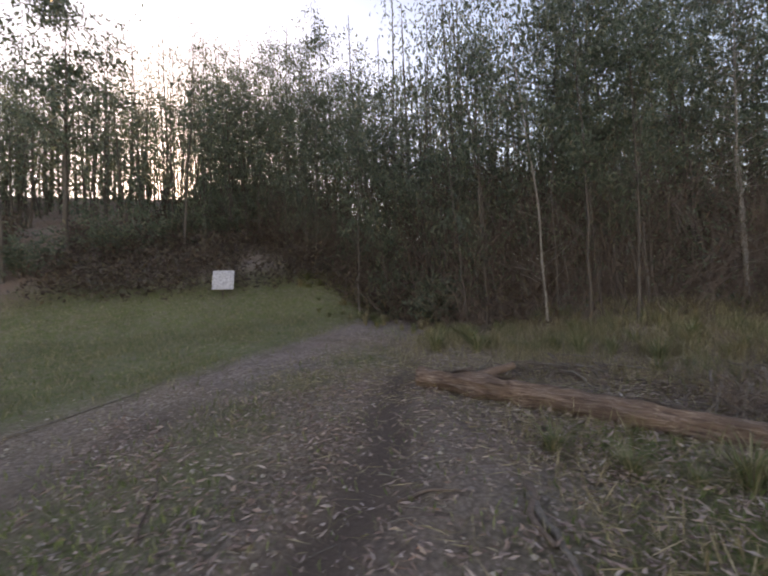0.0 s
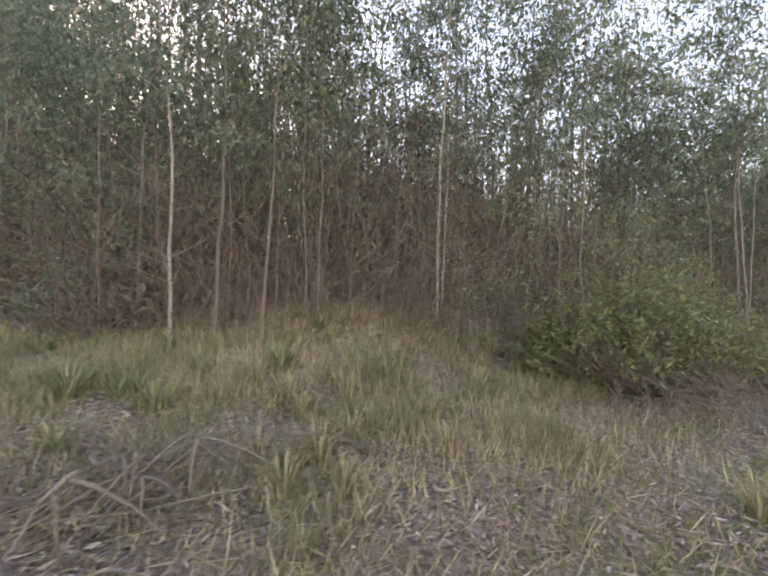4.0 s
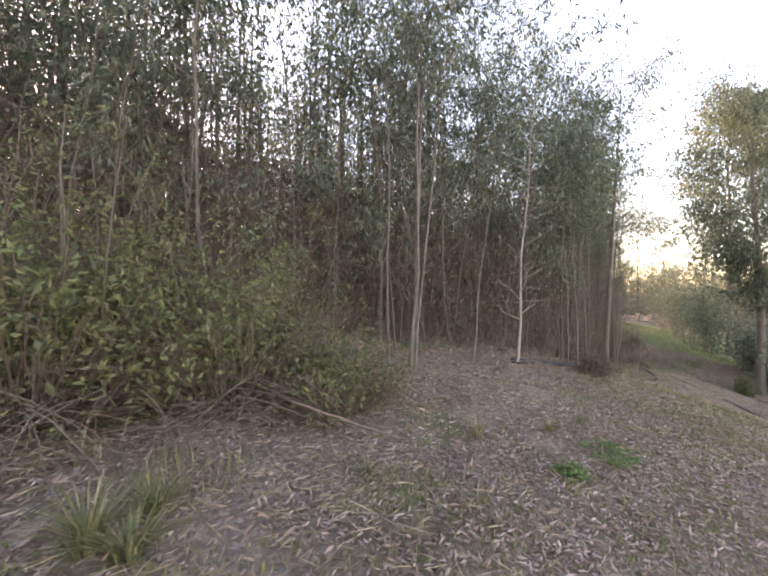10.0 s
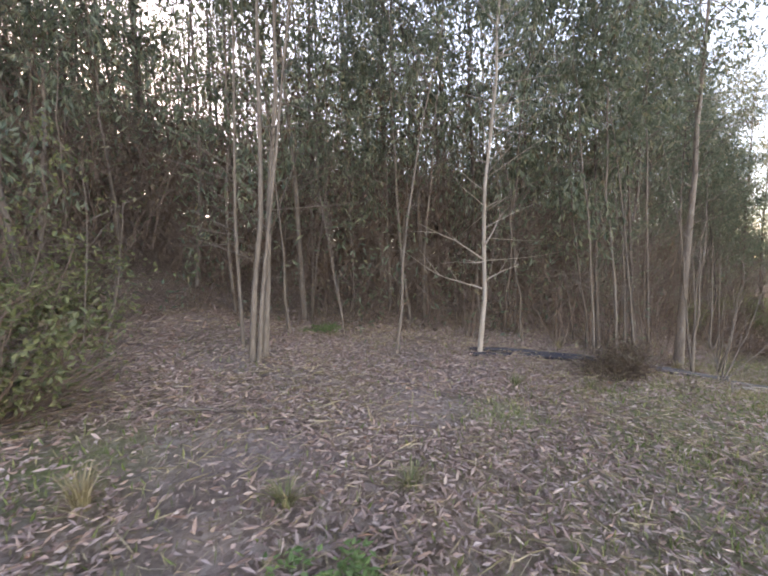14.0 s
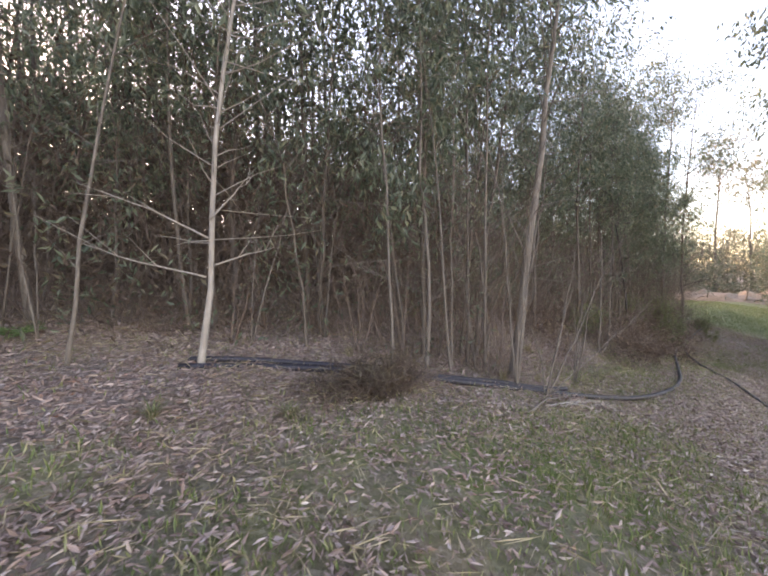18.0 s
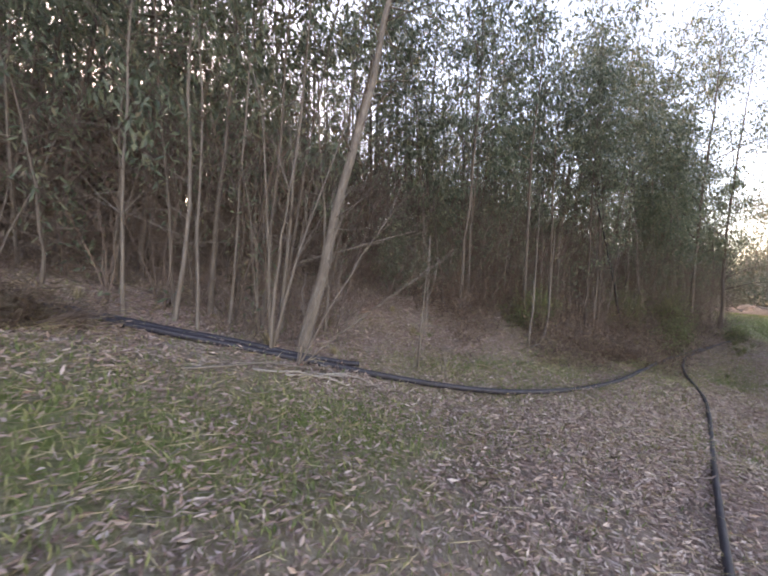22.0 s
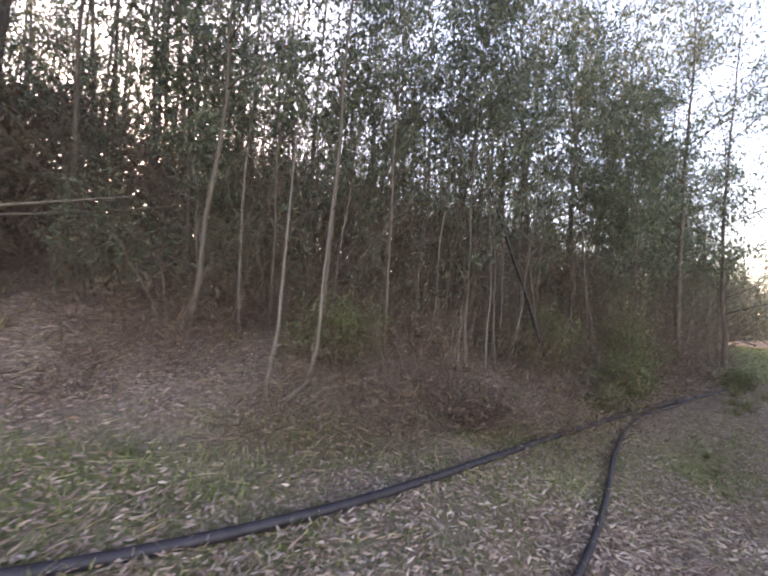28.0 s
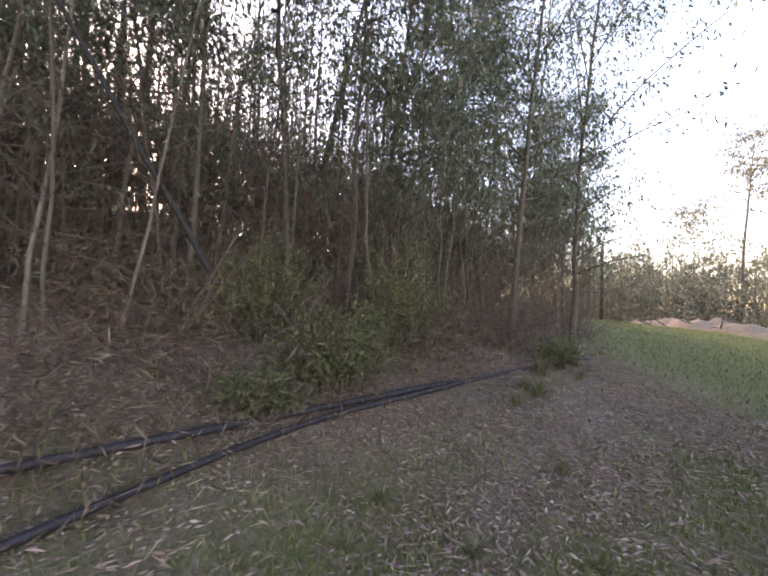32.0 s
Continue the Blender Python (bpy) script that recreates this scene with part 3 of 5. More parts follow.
deep = []
# Past s 36 the rows are added to keep sun off the far trees.
for s in np.concatenate([np.arange(-34, 36, 0.95), np.arange(36, 96, 2.2)]):
    for k in range(8):
        ss = s + rng.uniform(-0.6, 0.6)
        dd = float(edge(ss)) + 6.5 + k * 2.0 + rng.uniform(-1, 1)
        if dd < 40:
            deep.append((ss, dd))
far_trees("forest_depth", deep, "deep in the forest on the rising slope", 300, 0.14, (0.23, 0.08), (8, 13.5), GUM_LEAF)
brow = [(float(a), float(edge(a)) + rng.uniform(-1.5, 9.0)) for a in rng.uniform(-32, -9, 95)]
far_trees("hill_brow", [p for p in brow if climbing(*p) < 0.2], "on the brow of the hill behind the clearing", 520, 0.1, (0.2, 0.075), (5.5, 10), GUM_LEAF, seed=8, wide=0.8)
line = [(rng.uniform(74, 108), rng.uniform(-16, 44)) for _ in range(330)]
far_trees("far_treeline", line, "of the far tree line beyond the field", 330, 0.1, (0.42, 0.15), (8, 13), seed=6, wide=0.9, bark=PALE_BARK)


g = np.random.default_rng(66)
fs, fd = g.uniform(72, 82, 16000), g.uniform(-16, 44, 16000)
thicket = Mesh()
thicket.leaves(spots(fs, fd) + np.stack([0 * fs, 0 * fs, 5.5 * g.random(16000) ** 1.3], 1), g.normal(0, 0.7, (16000, 3)) + (0, 0, 0.4), g.uniform(0.35, 0.7, 16000), g.uniform(0.12, 0.24, 16000), g)
stuff("far_thicket", thicket, HAZED_LEAF, "olive thicket below the far tree line, its colour paled for haze", "foliage")


# ---- black pipes ----
def plastic(name, col, rough):
    m, nt, bsdf = material(name)
    n1 = noise_of(nt, 14.0, 4.0)
    nt.links.new(ramp(nt, n1, [(0.35, col), (0.75, tuple(min(1, c * 2.0 + 0.012) for c in col))]), bsdf.inputs["Base Color"])
    bsdf.inputs["Roughness"].default_value = rough
    return m


PIPE = plastic("black_pipe", (0.010, 0.008, 0.013), 0.58)


def curve_points(knots, count):
    """A smooth line through (s, d) knots on the ground."""
    k = np.asarray(knots, float)
    t = np.r_[0, np.cumsum(np.hypot(*np.diff(k, axis=0).T))]
    x = np.linspace(0, t[-1], count)
    m = np.gradient(k, t, axis=0)
    i = np.clip(np.searchsorted(t, x, "right") - 1, 0, len(t) - 2)
    h = (t[i + 1] - t[i])[:, None]
    u = ((x - t[i])[:, None]) / h
    return (2 * u**3 - 3 * u**2 + 1) * k[i] + (u**3 - 2 * u**2 + u) * h * m[i] + (3 * u**2 - 2 * u**3) * k[i + 1] + (u**3 - u**2) * h * m[i + 1]


def pipe(name, knots, radius, up, label):
    line = curve_points(knots, 90)
    p = spots(line[:, 0], line[:, 1], up)
    p[:, 2] = np.convolve(np.pad(p[:, 2], 6, mode="edge"), np.ones(13) / 13, "valid")
    b = Mesh()
    b.tube(p, np.full(90, radius), 10)
    return tagged(new(name, b.data(name, PIPE)), label, "pipe", "black pipes along the verge")


pipe("water_pipe", ((10.3, 2.67), (11.5, 2.32), (12.7, 1.96), (13.9, 1.69), (15.1, 1.56), (16.3, 1.51), (17.5, 1.47), (18.7, 1.58), (19.9, 1.87), (21.1, 2.29), (22.3, 2.74), (23.5, 3.18), (24.7, 3.55), (26, 3.9), (28, 4.24)), 0.036, 0.04, "long black plastic water pipe lying curved on the verge")
pipe("water_pipe", ((10.4, 2.77), (11.6, 2.42), (12.8, 2.06), (14, 1.79), (15.2, 1.66)), 0.032, 0.04, "second black pipe laid against a longer one")
pipe("water_pipe", ((16, -1.51), (17, -1.01), (18, -0.51), (19, -0.02), (20, 0.46), (21, 0.94), (22, 1.46), (23, 2.09), (24, 2.78), (25, 3.36), (26, 3.78), (27.5, 4.08), (29.5, 4.43), (31.8, 4.83)), 0.029, 0.042, "thin black plastic pipe crossing the leaf-covered track")


# ---- fallen log ----
def log_piece(name, knots, radii, seed, label, stub=None):
    """A weathered log: furrowed bark, broken ends, loose bark strips."""
    g = np.random.default_rng(seed)
    count, sides = 70, 28
    line = curve_points(knots, count)
    r = np.interp(np.linspace(0, 1, count), np.linspace(0, 1, len(radii)), radii)
    p = spots(line[:, 0], line[:, 1], 0)
    p[:, 2] = np.convolve(np.pad(p[:, 2], 8, mode="edge"), np.ones(17) / 17, "valid") + r * 0.75
    b = Mesh()
    b.tube(p, r, sides)
    v = b.v[0].reshape(count, sides, 3)
    for i in range(count):
        for j in range(sides):
            c = Vector(v[i, j])
            along = Vector((j * 0.75 + seed * 9, i * 0.09, 0))
            k = 1 + 0.30 * noise.noise(along) + 0.24 * noise.noise(c * 5.0) + 0.12 * noise.noise(c * 17.0) + 0.1 * noise.noise(Vector((j * 1.6, i * 0.16, seed)))
            v[i, j] = p[i] + (v[i, j] - p[i]) * k
    root = tagged(new(name), label, "log")
    part("bark", b, LOG_BARK, root)
    for end, inner in ((0, 1), (count - 1, count - 2)):
        e = Mesh()
        way = p[end] - p[inner]
        way /= np.linalg.norm(way)
        e.tube([p[end] - way * 0.02, p[end] + way * 0.015, p[end] + way * 0.04], (r[end] * 0.72, r[end] * 0.66, r[end] * 0.4), 14)
        part("end_grain", e, LOG_WOOD, root, "splintered pale end of the log")
    for k in range(34):
        i, j = int(g.integers(4, count - 8)), int(g.integers(0, sides))
        m = Mesh()
        seg = v[i : i + 7 : 2, j] + (v[i : i + 7 : 2, j] - p[i : i + 7 : 2]) * np.array([0.04, 0.08, 0.14, 0.24])[:, None]
        wide = (v[i : i + 7 : 2, (j + 2) % sides] - v[i : i + 7 : 2, j]) * 0.6
        m.add(np.vstack([seg, seg + wide, seg * 1.0 + (0, 0, 0.006), seg + wide + (0, 0, 0.006)]), [(0, 1, 5, 4), (1, 2, 6, 5), (2, 3, 7, 6), (8, 12, 13, 9), (9, 13, 14, 10), (10, 14, 15, 11)])
        part("bark_strip", m, LOG_BARK, root)
    if stub:
        m = Mesh()
        i, right, up = stub
        q = np.linspace(0, 1, 6)[:, None]
        m.tube(p[i] + np.array([UX * right, UY * right, up]) * q + g.normal(0, 0.008, (6, 3)), 0.085 * (1 - 0.5 * q[:, 0]), 10)
        part("branch_stub", m, LOG_BARK, root)
    return root


LOG_WOOD = bark_material("log_wood", (0.08, 0.05, 0.035), (0.20, 0.135, 0.095), (0.34, 0.26, 0.19), 1.0)
LOG_BARK = bark_material("log_bark", (0.045, 0.026, 0.02), (0.235, 0.145, 0.102), (0.52, 0.40, 0.315), 1.0)
def log_grain(mat):
    """Turns the grain of a bark material along the logs."""
    nt = mat.node_tree
    first = [n for n in nt.nodes if n.bl_idname == "ShaderNodeMapping"][0]
    first.inputs["Scale"].default_value = (1, 1, 1)
    first.inputs["Rotation"].default_value = (0, 0, radians(14))
    second = nt.nodes.new("ShaderNodeMapping")
    second.inputs["Scale"].default_value = (0.12, 1, 1)
    for link in list(nt.links):
        if link.from_node == first:
            nt.links.new(second.outputs[0], link.to_socket)
    nt.links.new(first.outputs[0], second.inputs["Vector"])
    for n in nt.nodes:
        if n.bl_idname == "ShaderNodeBump":
            n.inputs["Strength"].default_value, n.inputs["Distance"].default_value = 1.0, 0.04


log_grain(LOG_BARK)
log_piece("fallen_log", ((-5.98, 4.95), (-5.35, 4.05), (-4.85, 3.35), (-4.35, 2.82), (-4.0, 2.52)), (0.12, 0.145, 0.13, 0.125, 0.10), 1, "fallen log with peeling reddish bark beside the track", (12, 0.75, 0.14))
log_piece("fallen_log", ((-3.84, 2.45), (-3.5, 2.15), (-3.05, 1.84)), (0.10, 0.115, 0.105), 2, "shorter bare log lying end to end with another")

# ---- white board ----
WHITE = plastic("white_board", (0.30, 0.29, 0.32), 0.6)


def sign_board():
    root = tagged(new("white_board"), "square white board on a short stake in the grass", "sign")
    root.matrix_basis = Matrix.Translation(spot(-9.9, 12.6)) @ pose(0, 0, 0, -6, 2, 22)
    b = bmesh.new()
    bmesh.ops.create_cube(b, size=1.0, matrix=Matrix.Translation((0, 0, 0.62)) @ Matrix.Diagonal((0.72, 0.02, 0.62, 1)))
    bmesh.ops.bevel(b, geom=b.edges[:], offset=0.006, segments=2, affect="EDGES")
    me = bpy.data.meshes.new("board")
    b.to_mesh(me)
    me.materials.append(WHITE)
    part("board", me, WHITE, root)
    st = Mesh()
    st.tube([(0, 0.03, -0.2), (0, 0.03, 0.6)], [0.02, 0.02], 6)
    part("stake", st, TWIG, root)


sign_board()


# ---- trees that stand out along the edge ----
def tilted(s, d, right, away, turn=0.0, scale=1.0):
    """Pose of a stem whose top drifts to the right along the track and away from it, per metre of height."""
    top = Vector((UX * right - UY * away, UY * right + UX * away, 1.0)).normalized()
    return Matrix.Translation(spot(s, d)) @ top.to_track_quat("Z", "Y").to_matrix().to_4x4() @ pose(0, 0, 0, 0, 0, turn) @ Matrix.Scale(scale, 4)


def key_tree(s, d, h, r, right=0.0, away=0.0, seed=1, crown=0.5, leaves=1500, spread=1.0, mat=None, bare=0.5, bend=0.2, label="", size=(0.11, 0.034), shun=False, leaf_mat=None):
    t = gum_tree(h, r * 0.85, seed, crown, int(leaves * 1.25), spread, bare, mat, size, bend, True, shun, leaf_mat)
    t.matrix_basis = tilted(s, d, right, away, seed * 47.0)
    if label:
        tagged(t, label)
    return t


key_tree(-2.5, 6.85, 7.5, 0.03, -0.03, 0.0, 101, 0.45, 1500, mat=WHITE_BARK, label="thin white-barked gum at the grassy forest edge")
key_tree(1.95, 6.1, 8.5, 0.042, 0.0, 0.02, 102, 0.4, 1700, mat=WHITE_BARK, label="twin white-barked gum stem rising from tall grass")
key_tree(2.15, 6.2, 8.0, 0.03, 0.09, 0.02, 103, 0.4, 1300, mat=WHITE_BARK, label="slimmer twin of a white-barked gum stem")
for i, (s, d, rr_, lean_) in enumerate(((-0.4, 6.4, 0.034, 0.02), (-0.15, 6.8, 0.03, -0.03), (-0.9, 7.1, 0.028, 0.04), (-1.3, 7.6, 0.03, 0.0), (0.5, 7.0, 0.032, 0.05), (-3.0, 8.4, 0.05, 0.0))):
    key_tree(s, d, 7.5, rr_, lean_, 0.02, 110 + i, 0.42, 1300)
for i, (s, d, rr_, lean_, dz) in enumerate(((7.6, 3.05, 0.036, 0.07, 0), (7.73, 3.12, 0.042, 0.05, 0), (7.66, 3.0, 0.026, 0.13, 0), (7.55, 3.5, 0.024, 0.03, 0))):
    key_tree(s, d, 8.5, rr_, lean_, 0.03, 120 + i, 0.52, 1200, 0.9, label="pale gum stem in a tight clump of four")
key_tree(9.4, 3.05, 6.5, 0.022, 0.17, 0.02, 130, 0.5, 700, 0.7, label="thin leaning gum sapling with crooked stem", bend=0.45)
key_tree(10.5, 5.3, 7.5, 0.03, 0.05, 0.02, 131, 0.45, 1200)
white_gum = key_tree(10.5, 2.68, 8.5, 0.036, 0.09, 0.0, 132, 0.5, 1500, 1.1, WHITE_BARK, bare=1.0, label="white-barked gum with bare side branches beside the pipe end")
key_tree(11.72, 3.0, 4.2, 0.022, 0.03, 0.0, 133, 0.55, 300, 0.6, GREY_BARK, 0.8, 0.5, label="bent grey sapling on leaf litter")
key_tree(12.66, 2.43, 6.5, 0.022, 0.02, 0.0, 134, 0.5, 600, 0.7, label="thin straight pale stem behind the pipe")
for i, (s, d, h, rr_, right_) in enumerate(((13.17, 2.39, 7.5, 0.03, 0.02), (13.5, 2.87, 8.5, 0.04, 0.07), (13.75, 2.53, 7, 0.022, 0.05), (14.14, 2.61, 8, 0.032, 0.10), (14.36, 2.46, 8, 0.03, 0.09), (14.41, 3.06, 7, 0.028, 0.12), (13.43, 2.2, 6.0, 0.02, 0.0))):
    key_tree(s, d, h, rr_, right_, 0.03, 140 + i, 0.5, 1100, 0.9, mat=GREY_BARK if i % 2 else None, label="slender gum stem in a crowded clump above the pipe")
key_tree(14.6, 2.12, 10.0, 0.078, 0.24, 0.03, 150, 0.5, 2200, 1.3, bend=0.12, label="stout pale gum leaning over the bend of the pipe")
key_tree(14.85, 3.13, 9.5, 0.045, 0.24, 0.03, 151, 0.5, 1900, 1.2, GREY_BARK, bend=0.12, label="leaning grey gum behind a stouter one")
key_tree(26.7, 9.0, 12.0, 0.12, 0.2, 0.0, 152, 0.5, 2600, 1.6, GREY_BARK, bend=0.15, label="tall dark gum leaning along the slope")
key_tree(28.4, 7.8, 12.5, 0.10, 0.09, 0.0, 153, 0.4, 2800, 1.7, GREY_BARK, bend=0.2, label="tall dark gum with a full crown")
key_tree(31.2, 6.3, 12.5, 0.09, 0.06, 0.0, 154, 0.2, 6500, 2.3, GREY_BARK, bend=0.2, label="leafy gum closing the end of the forest edge")
key_tree(33.2, 6.2, 12.0, 0.08, 0.05, -0.02, 155, 0.12, 6500, 2.3, GREY_BARK, bend=0.2, label="leafy gum at the corner of the field")
for i, (s, d, h, rr_, right_) in enumerate(((18.6, 4.6, 9.5, 0.045, 0.06), (20.4, 4.4, 9.5, 0.05, 0.03), (24.6, 6.0, 10.0, 0.05, 0.05), (27.2, 6.4, 10.5, 0.06, 0.04))):
    key_tree(s, d, h, rr_, right_, 0.0, 180 + i, 0.34, 2600, 1.4, GREY_BARK, bend=0.25, size=(0.12, 0.04), label="grey gum with a full crown over the verge")
key_tree(29.2, 6.3, 8.0, 0.05, 0.10, 0.0, 156, 0.25, 2200, 1.3, label="half-grown gum with low foliage")
for i, (s, d, h, rr_, right_) in enumerate(((23.44, 4.83, 8, 0.028, 0.03), (23.61, 4.76, 7.5, 0.024, 0.0), (22.92, 4.67, 8, 0.03, 0.02), (24.13, 5.04, 6.5, 0.022, 0.16), (21.31, 4.53, 7.5, 0.035, 0.06), (25.6, 6.6, 7.5, 0.035, 0.08))):
    key_tree(s, d, h, rr_, right_, 0.02, 160 + i, 0.5, 1100, 0.9, GREY_BARK if i % 3 else None, 1.0, label="grey gum stem with peeling bark and dead twigs")
key_tree(41.0, 0.6, 19.0, 0.24, 0.0, 0.05, 174, 0.3, 16000, 3.6, bend=0.4, size=(0.24, 0.085), label="large gum with a wide crown beside the far track")
key_tree(26.9, -0.95, 14.0, 0.2, 0.0, 0.05, 170, 0.26, 21000, 2.6, shun=True, bend=0.3, size=(0.16, 0.056), label="tall roadside gum with pale trunk and drooping crown")
key_tree(25.2, -1.4, 9.0, 0.07, -0.06, 0.0, 171, 0.2, 3500, 1.1, shun=True, size=(0.14, 0.046), label="slim pale gum beside a taller roadside tree")


key_tree(-15.7, 15.6, 10.0, 0.11, 0.02, 0.0, 172, 0.42, 5200, 1.9, GREY_BARK, size=(0.16, 0.055), label="gum with an open crown beside the climbing track")
key_tree(-17.0, 14.6, 11.0, 0.08, -0.05, 0.0, 173, 0.6, 500, 1.6, label="half-bare pale gum with forked upper limbs")


def bare_shrub(s, d, h, seed, stems, label, right=0.0, mat=None, thick=0.012, fan=0.5):
    """A leafless shrub: forked stems with side twigs."""
    g = np.random.default_rng(seed)
    root = tagged(new("bare_shrub"), label, "shrub")
    root.matrix_basis = tilted(s, d, right, 0.0)
    for k in range(stems):
        b = Mesh()
        az, out = g.random() * 6.283, g.uniform(0.15, 1.0) * fan
        q = np.linspace(0, 1, 7)[:, None]
        stem = np.array([math.cos(az) * out, math.sin(az) * out, 1.0]) * h * g.uniform(0.6, 1.0) * q + np.cumsum(g.normal(0, 0.02, (7, 3)), 0) * (q > 0) - (0, 0, 0.06)
        b.tube(stem, thick * (1 - 0.75 * q[:, 0]) * g.uniform(0.7, 1.2), 5)
        for _ in range(int(g.integers(5, 10))):
            i = int(g.integers(2, 6))
            way = np.array([g.normal(0, 1), g.normal(0, 1), g.uniform(0.1, 1.0)])
            w = np.linspace(0, 1, 4)[:, None]
            b.tube(stem[i] + way / np.linalg.norm(way) * g.uniform(0.15, 0.5) * h * 0.6 * w + g.normal(0, 0.012, (4, 3)) * w, thick * 0.4 * (1 - 0.7 * w[:, 0]), 3, False)
        part("stem", b, mat or PALE_BARK, root)
    return root


def stick(name, ends, radius, mat, label, category, wobble=0.02, seed=1, count=9):
    """A branch from end to end; ends are (s, d, height over the ground)."""
    g = np.random.default_rng(seed)
    (s0, d0, h0), (s1, d1, h1) = ends
    a, b = np.array(spot(s0, d0, h0)), np.array(spot(s1, d1, h1))
    q = np.linspace(0, 1, count)[:, None]
    p = a + (b - a) * q + np.cumsum(g.normal(0, wobble, (count, 3)), 0) * np.sin(q * math.pi)
    if max(h0, h1) < 0.2:
        u = p[:, :2] @ np.array([UX, UY])
        v = p[:, :2] @ np.array([-UY, UX])
        p[:, 2] = np.maximum(p[:, 2], land(u, v) + radius)
    m = Mesh()
    m.tube(p, radius * (1 - 0.6 * q[:, 0]), 7)
    return tagged(new(name, m.data(name, mat)), label, category)


def stem_fan(name, s, d, shafts, label, category, mat, seed):
    """Several bare shafts from one foot: (reach along the track, reach away, height, thickness), each with side twigs."""
    g = np.random.default_rng(seed)
    root = tagged(new(name), label, category)
    root.matrix_basis = Matrix.Translation(spot(s, d))
    for along, away, h, r in shafts:
        q = np.linspace(0, 1, 9)[:, None]
        tip = np.array([UX * along - UY * away, UY * along + UX * away, h])
        line = tip * q + np.array([UX, UY, 0]) * along * 0.25 * q * (q - 1) + np.cumsum(g.normal(0, 0.03, (9, 3)), 0) * q - (0, 0, 0.05)
        b = Mesh()
        b.tube(line, r * (1 - 0.75 * q[:, 0]), 6)
        part("stem", b, mat, root)
        t = Mesh()
        for _ in range(9):
            i = int(g.integers(3, 9))
            w = np.linspace(0, 1, 4)[:, None]
            way = tip * g.uniform(0.12, 0.3) + g.normal(0, 0.16, 3) * max(h, 1) * 0.6
            t.tube(line[i] + way * w + g.normal(0, 0.012, (4, 3)) * w, r * 0.35 * (1 - 0.6 * w[:, 0]), 3, False)
        tagged(part("twig_mass", t, mat, root), kind="stuff")
    return root


stem_fan("bare_shrub", 14.45, 1.5, ((0.45, -0.2, 1.9, 0.015), (0.95, -0.45, 1.7, 0.013), (1.3, -0.5, 1.2, 0.010), (0.1, 0.1, 1.3, 0.009)), "spiky leafless pale shrub fanning out beside the pipe", "shrub", PALE_BARK, 201)
stem_fan("forked_sapling", 14.2, 1.75, ((0.05, 0.05, 2.1, 0.024), (0.75, 0.1, 2.9, 0.02), (0.0, 0.2, 3.1, 0.018)), "pale sapling forking into two limbs by the pipe bend", "sapling", PALE_BARK, 212)
for i, (a, b, rad) in enumerate((((14.5, 1.3, 0.03), (15.3, 1.05, 0.08), 0.010), ((14.3, 1.15, 0.02), (15.2, 1.45, 0.05), 0.012), ((14.7, 1.5, 0.05), (15.5, 1.25, 0.03), 0.009), ((14.0, 1.2, 0.02), (14.9, 1.15, 0.04), 0.013))):
    stick("fallen_stick", (a, b), rad, WHITE_BARK, "bare grey stick in a tangle over the pipe", "stick", 0.015, 60 + i)
bare_shrub(16.25, 2.15, 2.0, 202, 3, "dead forked sapling on the leaf-littered verge", 0.15, PALE_BARK, thick=0.016, fan=0.3)
bare_shrub(16.53, 1.86, 1.0, 203, 3, "low dead twigs of a broken sapling", 0.0, thick=0.009)
bare_shrub(12.39, 2.85, 1.8, 204, 5, "tangle of dead grey twigs under the gums", -0.1, TWIG)
bare_shrub(10.9, 3.4, 1.6, 205, 4, "bare twiggy shrub under pale gums", 0.1, TWIG)
bare_shrub(24.56, 4.99, 1.8, 206, 6, "bare arching shrub with crossing twigs", 0.25, TWIG)
bare_shrub(27.3, 4.99, 2.2, 207, 7, "leafless thorny shrub leaning over the pipes", 0.35, TWIG)
bare_shrub(21.21, 3.61, 1.5, 208, 6, "dry brown twigs behind the pipe bend", 0.0, TWIG)
bare_shrub(22.09, 3.78, 1.7, 209, 7, "dead brown brush heap on the verge", 0.1, TWIG)
bare_shrub(18.49, 4.26, 1.6, 210, 5, "bare grey shrub on the leafy slope", 0.0, TWIG)


def bare_arms(tree, arms, seed):
    """Long leafless side branches: (height, reach to the right, rise)."""
    g = np.random.default_rng(seed)
    at = tree.matrix_basis.inverted()
    for h, reach, rise in arms:
        b = Mesh()
        foot = tree.matrix_basis @ Vector((0, 0, h))
        q = np.linspace(0, 1, 8)[:, None]
        line = np.array(foot) + np.array([UX * reach, UY * reach, rise]) * q + np.cumsum(g.normal(0, 0.015, (8, 3)), 0) * q
        paths = [(line, 0.012)]
        for i in (3, 5, 6):
            w = np.linspace(0, 1, 4)[:, None]
            paths.append((line[i] + (np.array([UX * reach, UY * reach, abs(reach)]) * g.uniform(0.15, 0.4) + g.normal(0, 0.08, 3)) * w, 0.005))
        for p, r in paths:
            local = np.array([at @ Vector(v) for v in p])
            b.tube(local, r * np.linspace(1, 0.3, len(p)), 5)
        part("bare_branch", b, WHITE_BARK, tree)


